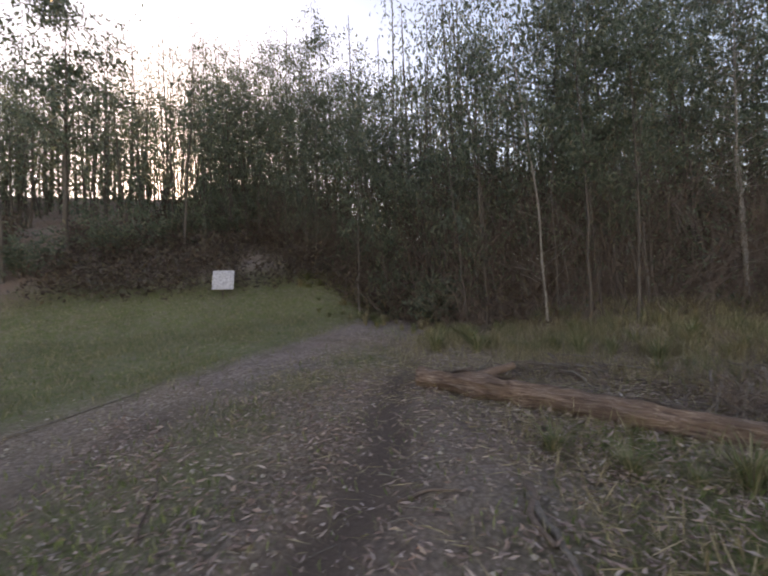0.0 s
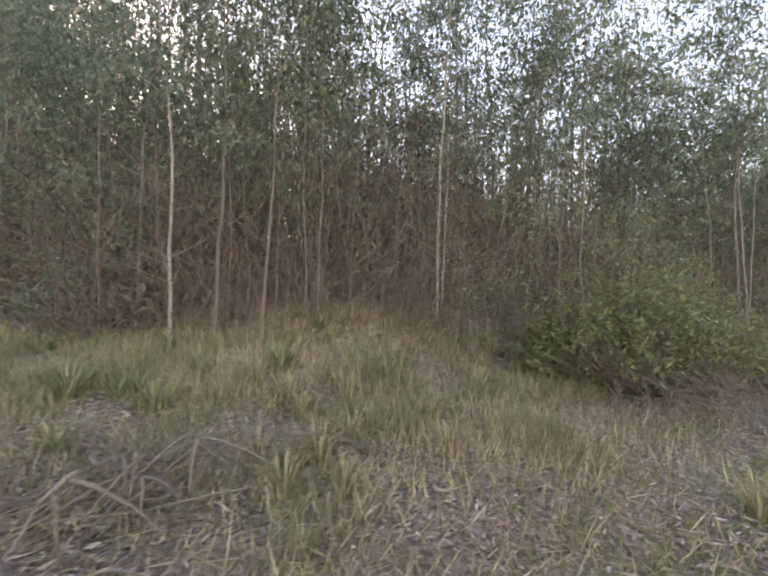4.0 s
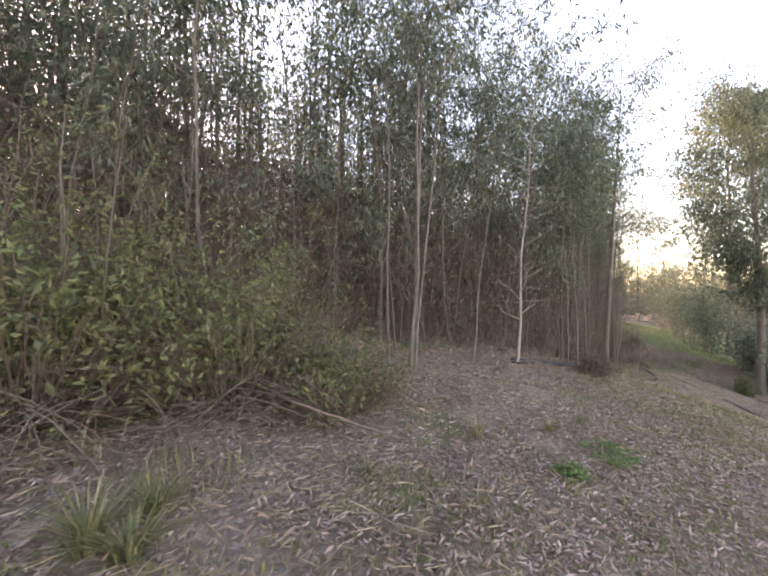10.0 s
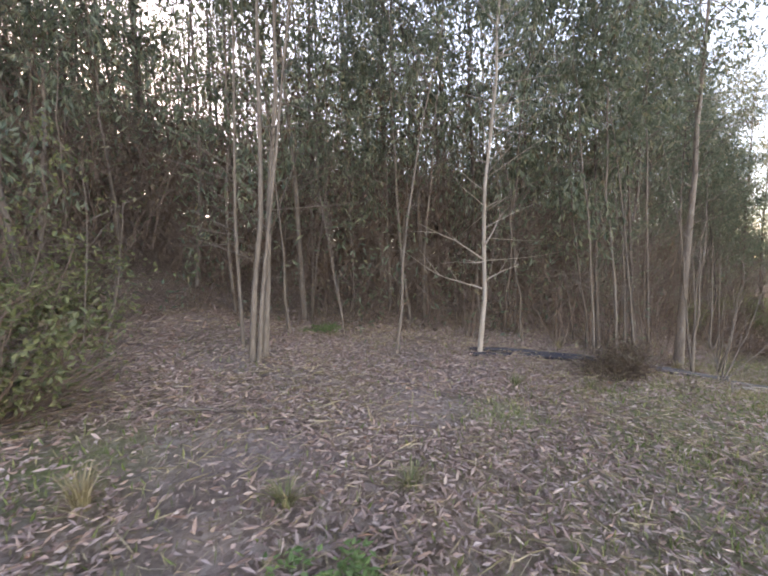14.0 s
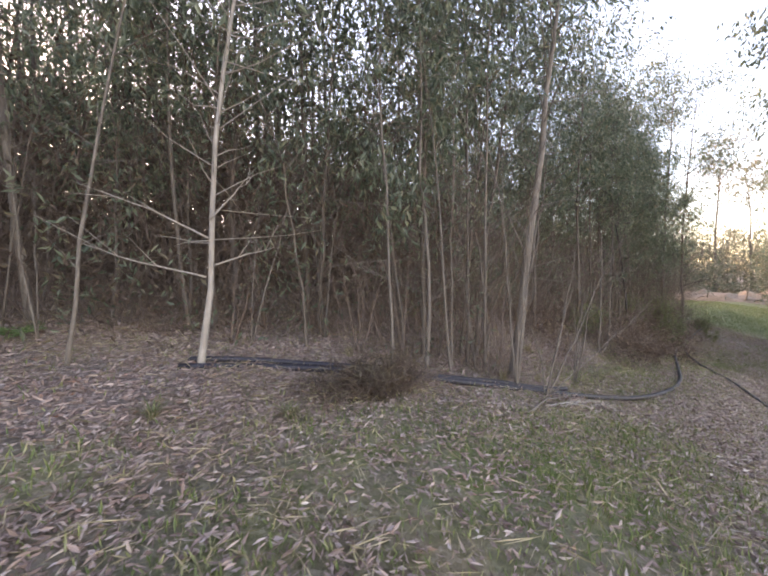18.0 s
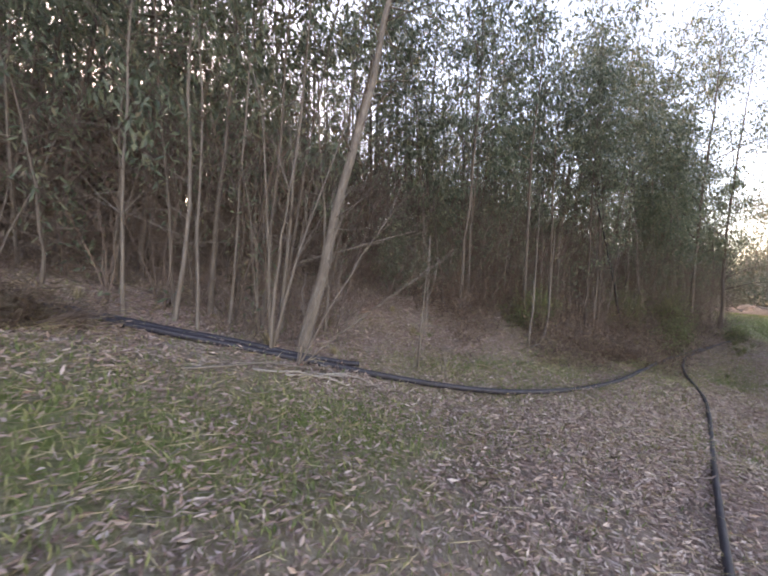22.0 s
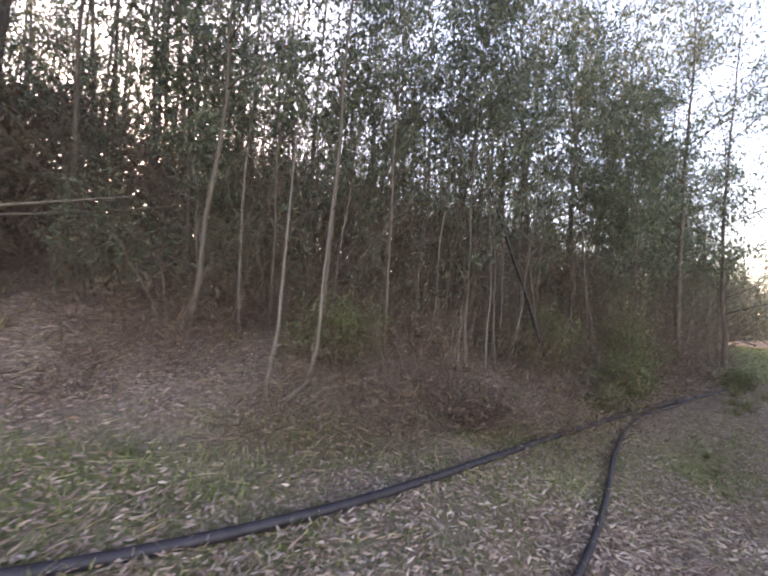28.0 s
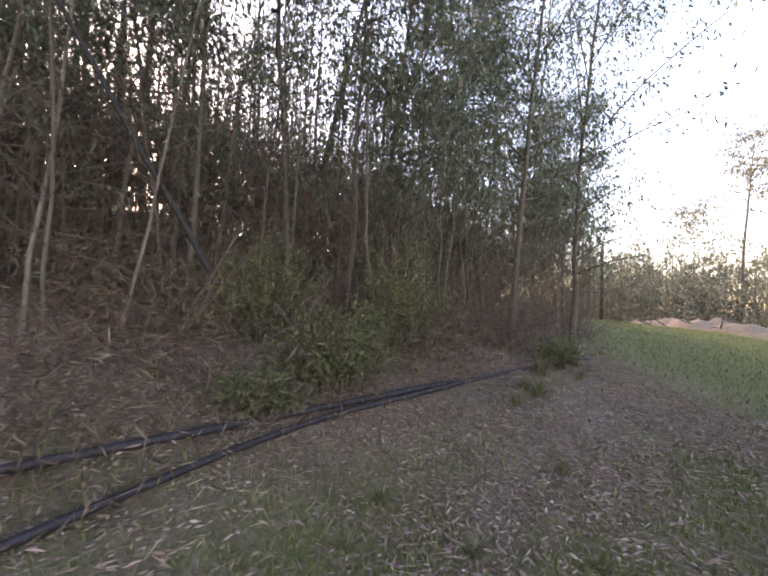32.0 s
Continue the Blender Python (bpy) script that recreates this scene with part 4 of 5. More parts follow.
bare_arms(white_gum, ((0.9, -1.0, 0.35), (1.3, -0.8, 0.45), (1.5, 0.45, 0.5), (1.0, 0.7, 0.25)), 211)
BURNT = plastic("charred_wood", (0.012, 0.011, 0.011), 0.7)
for i, (s0, d0, along, away, h, r) in enumerate(((11.1, 3.3, 0.9, 0.2, 2.6, 0.013), (12.9, 3.0, -0.8, 0.1, 1.9, 0.011), (13.3, 3.2, -0.5, 0.0, 3.0, 0.014), (12.2, 3.6, 0.5, 0.3, 3.2, 0.015), (13.0, 2.7, 0.35, 0.1, 2.4, 0.010), (13.8, 2.9, 0.7, 0.0, 2.9, 0.013), (14.1, 2.4, -0.3, 0.1, 2.6, 0.012), (15.2, 2.9, 0.8, 0.2, 2.3, 0.011), (8.6, 4.3, 0.4, 0.1, 3.0, 0.014), (9.0, 3.9, -0.3, 0.2, 2.6, 0.012), (11.5, 4.2, -0.6, 0.3, 3.0, 0.014))):
    stem_fan("bare_sapling", s0, d0, ((along, away, h, r), (along * 0.3, away + 0.2, h * 0.8, r * 0.8)), "thin leaning leafless sapling with forked twigs", "sapling", (PALE_BARK, TWIG, GREY_BARK)[i % 3], 230 + i)
# two bent pale saplings from one root
for i, knots in enumerate((((0, 0), (0.02, 0.4), (0.10, 0.9), (0.12, 1.5), (0.16, 2.4), (0.2, 3.4)), ((0.05, 0.05), (0.28, 0.14), (0.46, 0.32), (0.55, 0.75), (0.58, 1.5), (0.66, 2.6)))):
    b = Mesh()
    k = np.array(knots)
    base = np.array(spot(19.6, 3.45))
    pts = base + np.stack([UX * k[:, 0], UY * k[:, 0], k[:, 1] - 0.08], 1)
    b.tube(pts, np.array((0.025, 0.023, 0.021, 0.018, 0.012, 0.003)) * (1.0 if i == 0 else 1.15), 8)
    tagged(new("bent_sapling", b.data("bent_sapling", PALE_BARK)), ("straight thin pale sapling at the foot of the slope", "pale sapling bowed sideways at its root")[i], "sapling")
stick("burnt_branch", ((25.5, 5.33, -0.1), (23.24, 4.73, 3.7)), 0.045, BURNT, "long charred black branch leaning among the trees", "branch", 0.01, 3)
stick("fallen_sapling", ((13.7, 4.1, 0.15), (17.7, 5.15, 1.65)), 0.038, PALE_BARK, "long fallen sapling propped across the slope", "branch", 0.012, 4)
stick("fallen_sapling", ((15.6, 4.9, 0.85), (18.3, 5.6, 1.75)), 0.026, PALE_BARK, "thin fallen sapling caught among stems", "branch", 0.02, 5)
for i, (a, b, rad, lab) in enumerate((
    ((6.88, 2.11, 0.02), (7.6, 1.87, 0.02), 0.011, "pale dry stick on leaf litter"),
    ((7.93, 1.43, 0.02), (8.75, 1.22, 0.02), 0.009, "thin pale stick on leaf litter"),
    ((-8.42, 2.97, 0.02), (-8.6, 3.85, 0.02), 0.012, "straight pale stick on gravelly ground"),
    ((-10.5, 5.08, 0.03), (-9.4, 6.6, 0.02), 0.014, "long dry branch on the clearing grass"),
    ((-4.9, 5.0, 0.04), (-3.4, 4.6, 0.06), 0.014, "grey stick in the debris behind the log"),
    ((-5.0, 4.8, 0.04), (-3.6, 4.4, 0.08), 0.018, "grey weathered branch behind the log"),
    ((-3.7, 4.55, 0.1), (-2.9, 3.6, 0.05), 0.013, "broken stick leaning on dry grass"),
    ((-6.05, 2.68, 0.02), (-6.25, 2.2, 0.02), 0.035, "slab of bark on the ground before the log"),
    ((-6.9, 2.83, 0.02), (-6.5, 2.73, 0.02), 0.018, "short grey stick on gravel"),
    ((-3.2, 3.3, 0.05), (-2.1, 3.0, 0.15), 0.012, "arched dry stick in the brush heap"),
    ((-3.6, 2.9, 0.03), (-2.4, 3.5, 0.2), 0.010, "dry stick in the brush heap"),
    ((-5.1, 4.05, 0.03), (-3.3, 3.85, 0.05), 0.012, "long straight grey stick beside the log"),
    ((-5.0, 3.9, 0.03), (-3.7, 3.75, 0.05), 0.02, "grey weathered branch beside the log"),
    ((-3.95, 4.0, 0.05), (-3.2, 3.25, 0.04), 0.014, "bent pale stick in dry debris"),
    ((-3.2, 3.2, 0.05), (-2.9, 2.6, 0.04), 0.012, "broken dry stick in debris"),
    ((-6.1, 2.6, 0.02), (-6.3, 1.9, 0.02), 0.03, "curl of pale bark on the ground"),
    ((8.5, 2.3, 0.02), (9.6, 1.6, 0.02), 0.012, "fallen branch on the litter"),
    ((4.9, 1.9, 0.35), (5.9, 1.5, 0.02), 0.013, "dead arching branch at the foot of the bush"),
    ((13.44, 1.03, 0.02), (14.83, 1.49, 0.05), 0.014, "pale stick lying beside the pipe"),
    ((21.89, 3.25, 0.03), (22.94, 3.63, 0.05), 0.012, "dry stick on the slope above the pipe"),
    ((23.48, 3.44, 0.03), (24.33, 4.03, 0.05), 0.010, "thin stick on the slope above the pipe"),
    ((18.3, 0.35, 0.0), (18.6, 0.9, 0.05), 0.012, "short root stub under the pipe"),
)):
    stick("fallen_stick", (a, b), rad, TWIG if i % 3 else PALE_BARK, lab, "stick", 0.015, 20 + i)


# ---- bushes ----
def bush(s, d, wide, deep, high, seed, label, leaves=5000, mat=None, size=(0.06, 0.026), stems=26, twiggy=0.5):
    g = np.random.default_rng(seed)
    root = tagged(new("bush"), label, "bush")
    root.matrix_basis = Matrix.Translation(spot(s, d)) @ pose(0, 0, 0, 0, 0, math.degrees(math.atan2(UY, UX)))
    wood, foliage = Mesh(), Mesh()
    at, way = [], []
    for k in range(stems):
        az = g.random() * 6.283
        f = g.uniform(0.2, 1.0)
        tip = np.array([math.cos(az) * wide * f, math.sin(az) * deep * f, high * (1.05 - 0.55 * f * f) * g.uniform(0.65, 1.1)])
        q = np.linspace(0, 1, 7)[:, None]
        foot = np.array([math.cos(az) * wide * f * 0.35, math.sin(az) * deep * f * 0.35, -0.05])
        stem = foot + (tip - foot) * q + np.array([0, 0, 1]) * 0.25 * high * (q * (1 - q)) + np.cumsum(g.normal(0, 0.02, (7, 3)), 0) * q
        wood.tube(stem, 0.011 * (1 - 0.7 * q[:, 0]), 4, False)
        m = int(leaves / stems * g.uniform(0.5, 1.5))
        w = g.uniform(0.25, 1.05, m)
        pts = np.stack([np.interp(w, q[:, 0], stem[:, c]) for c in range(3)], 1)
        n_c = max(4, m // 16)
        lump = g.normal(0, 1, (n_c, 3)) * np.array([0.2 * wide, 0.2 * deep, 0.14 * high])
        for j in range(0, n_c, 2):
            wood.tube(stem[4] + lump[j] * np.linspace(0, 1.2, 3)[:, None], (0.004, 0.003, 0.002), 3, False)
        pts += lump[g.integers(0, n_c, m)] + g.normal(0, 0.05, (m, 3))
        pts[:, 2] = np.maximum(pts[:, 2], 0.02)
        at.append(pts)
        way.append(g.normal(0, 0.7, (m, 3)) + (0, 0, -0.25))
    for k in range(int(stems * twiggy * 2)):
        az = g.random() * 6.283
        p0 = np.array([math.cos(az) * wide * 0.3, math.sin(az) * deep * 0.3, 0])
        q = np.linspace(0, 1, 5)[:, None]
        wood.tube(p0 + np.array([math.cos(az) * wide * g.uniform(0.3, 0.9), math.sin(az) * deep * g.uniform(0.3, 0.9), high * g.uniform(0.05, 0.7)]) * q + np.cumsum(g.normal(0, 0.03, (5, 3)), 0) * q, 0.006 * (1 - 0.6 * q[:, 0]), 3, False)
    tagged(part("twig_mass", wood, TWIG, root), kind="stuff")
    at, way = np.concatenate(at), np.concatenate(way)
    foliage.leaves(at, way, size[0] * g.uniform(0.6, 1.4, len(at)), size[1] * g.uniform(0.6, 1.4, len(at)), g)
    part("foliage", foliage, mat or BUSH_LEAF, root, smoothed=False)
    return root


bush(3.3, 3.15, 1.6, 0.95, 1.5, 301, "large rounded green bush full of brown twigs at the forest edge", 7200, twiggy=5.5, stems=52, size=(0.075, 0.034))
bush(4.7, 2.85, 1.3, 0.8, 1.45, 302, "spreading green bush with dry twigs at its foot", 5600, twiggy=6.0, stems=36, size=(0.064, 0.029))
bush(5.7, 2.3, 1.0, 0.6, 0.8, 316, "low leafy shrub sprawling beside a larger bush", 3000, stems=22, twiggy=4.5, size=(0.06, 0.027))
bush(2.3, 3.75, 0.7, 0.6, 1.0, 303, "green bush merging into a larger one", 3200, stems=24, twiggy=3.5, size=(0.08, 0.038))


def tall_shoots(s, d, count, high, reach, seed, label):
    """Long thin arching shoots above a bush, forked, with few leaves in tufts."""
    g = np.random.default_rng(seed)
    root = tagged(new("tall_shrub"), label, "shrub")
    root.matrix_basis = Matrix.Translation(spot(s, d)) @ pose(0, 0, 0, 0, 0, math.degrees(math.atan2(UY, UX)))
    foliage = Mesh()
    for k in range(count):
        q = np.linspace(0, 1, 8)[:, None]
        top = np.array([g.normal(0, 0.55) * reach, g.normal(0, 0.3) * reach, high * g.uniform(0.6, 1.1)])
        foot = np.array([g.uniform(-1, 1) * reach, g.uniform(-0.4, 0.4) * reach, -0.05])
        stem = foot + top * q + g.normal(0, 0.2, 3) * high * q * (1 - q) + np.cumsum(g.normal(0, 0.018, (8, 3)), 0) * q
        b = Mesh()
        b.tube(stem, 0.012 * g.uniform(0.6, 1.2) * (1 - 0.75 * q[:, 0]), 5)
        for _ in range(int(g.integers(6, 11))):
            i = int(g.integers(2, 8))
            w = np.linspace(0, 1, 4)[:, None]
            way = np.array([g.normal(0, 0.6), g.normal(0, 0.6), g.uniform(-0.1, 0.9)]) * g.uniform(0.25, 0.75)
            twig = stem[i] + way * w + g.normal(0, 0.02, (4, 3)) * w
            b.tube(twig, 0.0045 * (1 - 0.6 * w[:, 0]), 3, False)
            m = int(g.integers(0, 26))
            at = twig[2] + way * 0.3 * g.random((m, 1)) + g.normal(0, 0.07, (m, 3))
            if m:
                foliage.leaves(at, g.normal(0, 0.7, (m, 3)) + (0, 0, -0.2), 0.06 * g.uniform(0.6, 1.4, m), 0.026 * g.uniform(0.6, 1.3, m), g)
        part("stem", b, (PALE_BARK, TWIG, GREY_BARK)[k % 3], root)
    part("foliage", foliage, BUSH_LEAF, root, smoothed=False)
    return root


tall_shoots(2.9, 3.5, 16, 2.5, 0.9, 380, "tall bare-stemmed shrub with thin arching twigs above a bush")
tall_shoots(4.4, 3.2, 16, 2.4, 0.9, 381, "leggy shrub with crossing pale twigs and sparse leaves")
tall_shoots(5.6, 3.3, 12, 1.9, 0.7, 382, "thin twiggy shrub beside the large bush")
tall_shoots(1.6, 4.6, 10, 2.1, 0.7, 383, "straggling shrub among grass at the forest edge")
bush(25.2, -0.5, 0.6, 0.45, 0.9, 304, "low green bush at the foot of a roadside gum", 3500)
bush(26.31, 4.33, 0.9, 0.5, 0.75, 305, "sprawling green shrub over the meeting pipes", 3800)
bush(25.41, 3.97, 0.5, 0.35, 0.4, 306, "small green shrub between the two pipes", 1600)
bush(27.6, 5.2, 0.9, 0.7, 1.5, 307, "dense dark shrub at the forest edge", 4500)
bush(30.4, 4.6, 0.6, 0.4, 0.5, 308, "grassy green shrub by the field", 1800)
bush(25.6, 5.4, 1.0, 0.7, 1.2, 309, "dull green undergrowth bush below the gums", 4200)
bush(20.59, 4.27, 0.8, 0.6, 0.9, 310, "dull green undergrowth bush on the slope", 2600)
bush(22.0, 3.3, 1.5, 0.5, 0.38, 311, "dry brown brush along the pipe", 1300, FERN_BROWN, twiggy=3.5)
bush(12.0, 1.65, 0.85, 0.3, 0.36, 312, "dark grassy clump with dry stalks before the pipe", 2600, DULL_LEAF, (0.15, 0.009), twiggy=2.0)
bush(17.3, 5.4, 0.9, 0.8, 1.6, 313, "sapling thicket with drooping green leaves", 2600, GUM_LEAF, (0.1, 0.03))
bush(18.8, 5.9, 1.0, 0.8, 2.4, 314, "leafy gum regrowth on the slope", 3600, GUM_LEAF, (0.1, 0.034))
bush(5.7, 3.9, 0.8, 0.5, 1.0, 315, "low green shrub behind the large bush", 2200)
for i, (s, d, w, h) in enumerate(((-14.5, 16.5, 1.6, 1.6), (-12.6, 18.0, 1.8, 1.9), (-10.4, 18.6, 1.6, 1.7), (-8.2, 18.5, 1.7, 1.9), (-6.3, 16.5, 1.5, 1.8), (-5.2, 13.6, 1.4, 1.8), (-4.2, 11.0, 1.2, 1.6), (-3.8, 9.2, 0.9, 1.2), (-16.5, 15.0, 1.4, 1.4))):
    bush(s, d, w, w * 0.8, h, 320 + i, "dark scrub bush on the slope behind the clearing", 2600, GUM_LEAF, (0.14, 0.05), 20)


for i, (s, d, w, h) in enumerate(((27.4, -2.2, 1.3, 1.8), (29.5, -1.6, 1.5, 2.2), (32.0, -0.9, 1.7, 2.8), (35.0, -0.6, 1.9, 3.4), (38.0, 1.6, 2.1, 4.6), (43.0, 3.0, 2.4, 6.0), (49.0, 4.4, 2.6, 7.2), (56.0, 6.2, 2.8, 8.4), (63.0, 8.3, 3.0, 9.4))):
    bush(s, d, w, w * 0.7, h, 340 + i, "dark green roadside scrub along the grassy track", 3000, GUM_LEAF, (0.2, 0.075), 22)


def dead_brush(s, d, count, reach, seed, label, high=0.5, towards=-1.0, thick=0.0095):
    """Dry arching branches fallen from a bush."""
    g = np.random.default_rng(seed)
    root = tagged(new("dead_branches"), label, "branches")
    root.matrix_basis = Matrix.Translation(spot(s, d))
    origin = np.array(spot(s, d))
    for k in range(count):
        a = (s + g.uniform(-0.6, 0.6) * reach, d + g.uniform(-0.1, 0.3))
        e = (a[0] + g.uniform(-0.9, 0.9) * reach, a[1] + towards * g.uniform(0.3, 1.0) * reach * 0.8)
        p, r = np.array(spot(a[0], a[1], g.uniform(0.1, high))), np.array(spot(e[0], e[1], 0.02))
        q = np.linspace(0, 1, 8)[:, None]
        line = p + (r - p) * q + np.array([0, 0, 1]) * high * 0.7 * q * (1 - q) + np.cumsum(g.normal(0, 0.018, (8, 3)), 0) * q * (1 - 0.6 * q) - origin
        b = Mesh()
        b.tube(line, thick * g.uniform(0.6, 1.3) * (1 - 0.65 * q[:, 0]), 5)
        for _ in range(5):
            i = int(g.integers(2, 7))
            w = np.linspace(0, 1, 3)[:, None]
            b.tube(line[i] + (g.normal(0, 0.2, 3) + (0, 0, 0.05)) * w, 0.0035 * (1 - 0.6 * w[:, 0]), 3, False)
        part("branch", b, PALE_BARK if k % 2 else TWIG, root)


dead_brush(3.4, 2.35, 34, 1.0, 351, "pale dry branches arching from the foot of a bush", 0.55, -0.9, 0.0052)
dead_brush(2.3, 2.7, 26, 0.9, 352, "dead brown branches at the edge of a bush", 0.55, -0.9, 0.005)
dead_brush(4.7, 2.25, 30, 1.0, 353, "long dry branches sprawling on leaf litter", 0.5, -0.8, 0.005)
dead_brush(-2.7, 3.3, 14, 0.7, 354, "heap of dry brush behind the logs", 0.4, thick=0.013)
dead_brush(-3.6, 3.0, 12, 0.5, 355, "brown twigs and debris where two logs meet", 0.35, -0.7, 0.012)
dead_brush(-4.0, 4.2, 14, 0.9, 356, "pile of grey sticks behind the log", 0.15, -0.5, 0.015)
dead_brush(-3.75, 2.75, 26, 0.5, 361, "tangle of roots and dry weeds over the gap between two logs", 0.45, -0.4, 0.006)
dead_brush(-2.2, 3.4, 30, 0.9, 362, "flattened heap of dry stalks and twigs", 0.3, -0.8, 0.006)
dead_brush(-4.6, 4.6, 22, 0.9, 363, "grey fallen branches behind the longer log", 0.22, -0.6, 0.009)
dead_brush(21.24, 3.9, 14, 1.0, 357, "fallen dry branches below the gums", 0.4)
dead_brush(22.78, 3.84, 12, 1.0, 358, "fallen dry branches among brown brush", 0.4)
dead_brush(26.1, 4.74, 14, 1.0, 359, "tangled dead branches over the meeting pipes", 0.8)
dead_brush(23.2, -1.2, 10, 0.9, 360, "dry branches on the leafy verge under the roadside gum", 0.12, 0.5)


# ---- low green herb ----
def herb(s, d, wide, seed, label):
    g = np.random.default_rng(seed)
    root = tagged(new("herb_clump"), label, "plant", "bright herbs on the litter")
    root.matrix_basis = Matrix.Translation(spot(s, d)) @ Matrix.Diagonal((1, 1, 0.65, 1))
    wood, leaf = Mesh(), Mesh()
    for k in range(26):
        az, out = g.random() * 6.283, wide * math.sqrt(g.random())
        tip = np.array([math.cos(az) * out, math.sin(az) * out, g.uniform(0.06, 0.17)])
        q = np.linspace(0, 1, 4)[:, None]
        wood.tube(tip * (0.3, 0.3, 0) * (1 - q) + tip * q, 0.0022, 3, False)
        m = 14
        at = tip + g.normal(0, 0.035, (m, 3)) * (1, 1, 0.5)
        leaf.leaves(at, g.normal(0, 1, (m, 3)) * (1, 1, 0.35), 0.05 * g.uniform(0.6, 1.3, m), 0.026 * g.uniform(0.7, 1.2, m), g)
    part("stalks", wood, HERB_LEAF, root)
    part("leaves", leaf, HERB_LEAF, root, smoothed=False)
    return root


herb(7.5, 0.27, 0.26, 401, "bright green leafy herb growing through leaf litter")
herb(6.75, 0.35, 0.09, 403, "small green herb seedling on leaf litter")
herb(8.7, 4.1, 0.3, 404, "yellow-green fern-like herb under the gums")


# ---- grass tussocks ----
def tussock(seed, blades, high, wide, mat):
    g = np.random.default_rng(seed)
    m = Mesh()
    for k in range(blades):
        az, out = g.random() * 6.283, g.uniform(0.25, 1.0) * wide
        h = high * g.uniform(0.3, 1.15)
        q = np.linspace(0, 1, 4)
        way = np.array([math.cos(az), math.sin(az), 0])
        foot = way * g.uniform(0, 0.07)
        line = foot + way * (out * q**1.8)[:, None] + np.array([0, 0, 1]) * (h * (q - 0.35 * q**3))[:, None]
        side = np.array([-way[1], way[0], 0]) * 0.0058
        w = np.array([1, 0.9, 0.6])[:, None]
        v = np.vstack([line[:3] - side * w, line[:3] + side * w, line[3:]])
        m.add(v, [(0, 3, 4, 1), (1, 4, 5, 2), (2, 5, 6)])
    ob = new("grass_tussock", m.data("grass_tussock", mat, False))
    return tagged(ob, "tussock of long arching grass at the forest edge", "grass", "grass tussocks")


TUFTS = [tussock(500, 110, 0.5, 0.42, GRASS), tussock(501, 90, 0.42, 0.36, GRASS), tussock(502, 90, 0.5, 0.3, DRY_GRASS), tussock(503, 75, 0.34, 0.3, GRASS)]


def tuft(i, s, d, scale=1.0):
    t = TUFTS[i]
    m = Matrix.Translation(spot(s, d, -0.01)) @ pose(0, 0, 0, 0, 0, (s * 97 + d * 57) % 360) @ Matrix.Scale(scale, 4)
    if t.get("used"):
        copy_thing(t, m)
    else:
        t["used"] = 1
        t.matrix_basis = m


for i, s, d, k in ((2, -3.3, 2.3, 0.9), (0, -4.7, 2.3, 0.9), (3, -4.2, 2.0, 1.0), (1, -5.6, 3.0, 0.8), (0, -5.2, 6.3, 1.3), (0, -4.4, 6.6, 1.3), (1, -2.2, 5.2, 1.2), (0, -1.4, 4.9, 1.2), (2, -0.9, 4.2, 1.2), (2, 0.9, 1.5, 1.1), (0, 3.6, 1.5, 1.0), (3, 3.75, 1.35, 1.0), (1, 3.9, 1.6, 1.0), (2, -1.88, 3.0, 1.0), (1, -1.6, 3.3, 0.9), (2, -1.95, 3.4, 1.0), (2, -1.5, 2.9, 0.8), (0, -3.3, 5.2, 1.3), (1, -2.9, 5.0, 1.2), (0, -2.6, 4.5, 1.1), (0, -4.6, 6.0, 1.2), (1, -4.0, 5.9, 1.0), (0, -3.4, 5.6, 1.1), (1, -3.15, 4.1, 1.1), (2, -1.55, 3.25, 1.2), (2, -1.2, 3.4, 1.0), (3, -0.95, 3.6, 1.1), (2, -0.6, 2.9, 0.9), (1, 0.6, 2.8, 0.9), (0, -0.3, 4.35, 1.0), (3, 0.1, 4.6, 1.0), (1, 5.2, 1.3, 0.6), (3, 8.2, 0.75, 0.6), (3, 7.5, 0.85, 0.6), (2, 6.6, 1.2, 0.7), (3, 3.2, 1.3, 0.9), (1, 3.0, 1.7, 0.9), (3, 2.4, 1.6, 0.8), (0, 29.6, 4.2, 1.0), (1, 30.2, 4.0, 1.0), (3, 28.9, 3.9, 0.8), (3, -5.3, 2.6, 0.9), (1, -5.0, 2.4, 0.7), (3, -4.5, 1.9, 0.9), (3, 26.2, 2.9, 0.7), (1, 25.8, 2.6, 0.6), (3, 26.6, 2.3, 0.6), (3, 27.3, 1.9, 0.6), (1, 27.9, 2.6, 0.7), (3, 25.2, 2.2, 0.5), (1, 28.4, 3.6, 0.9), (0, 28.9, 3.7, 0.9), (3, 27.0, 0.9, 0.5), (3, 19.9, 2.9, 0.6), (1, 18.6, 2.6, 0.5), (3, 17.6, 2.4, 0.5)):
    tuft(i, s, d, k)
for _ in range(220):
    s = rng.uniform(-7.5, 4.0)
    d = float(edge(s)) - rng.uniform(-0.8, 2.6) * (1.0 if s < 2 else 0.5)
    tuft(int(rng.choice([0, 1, 2, 2, 3])), s, d, rng.uniform(0.35, 1.05))
for _ in range(45):
    s = rng.uniform(10, 33)
    tuft(int(rng.choice([1, 2, 3])), s, float(edge(s)) - rng.uniform(-0.5, 1.3), rng.uniform(0.35, 0.7))


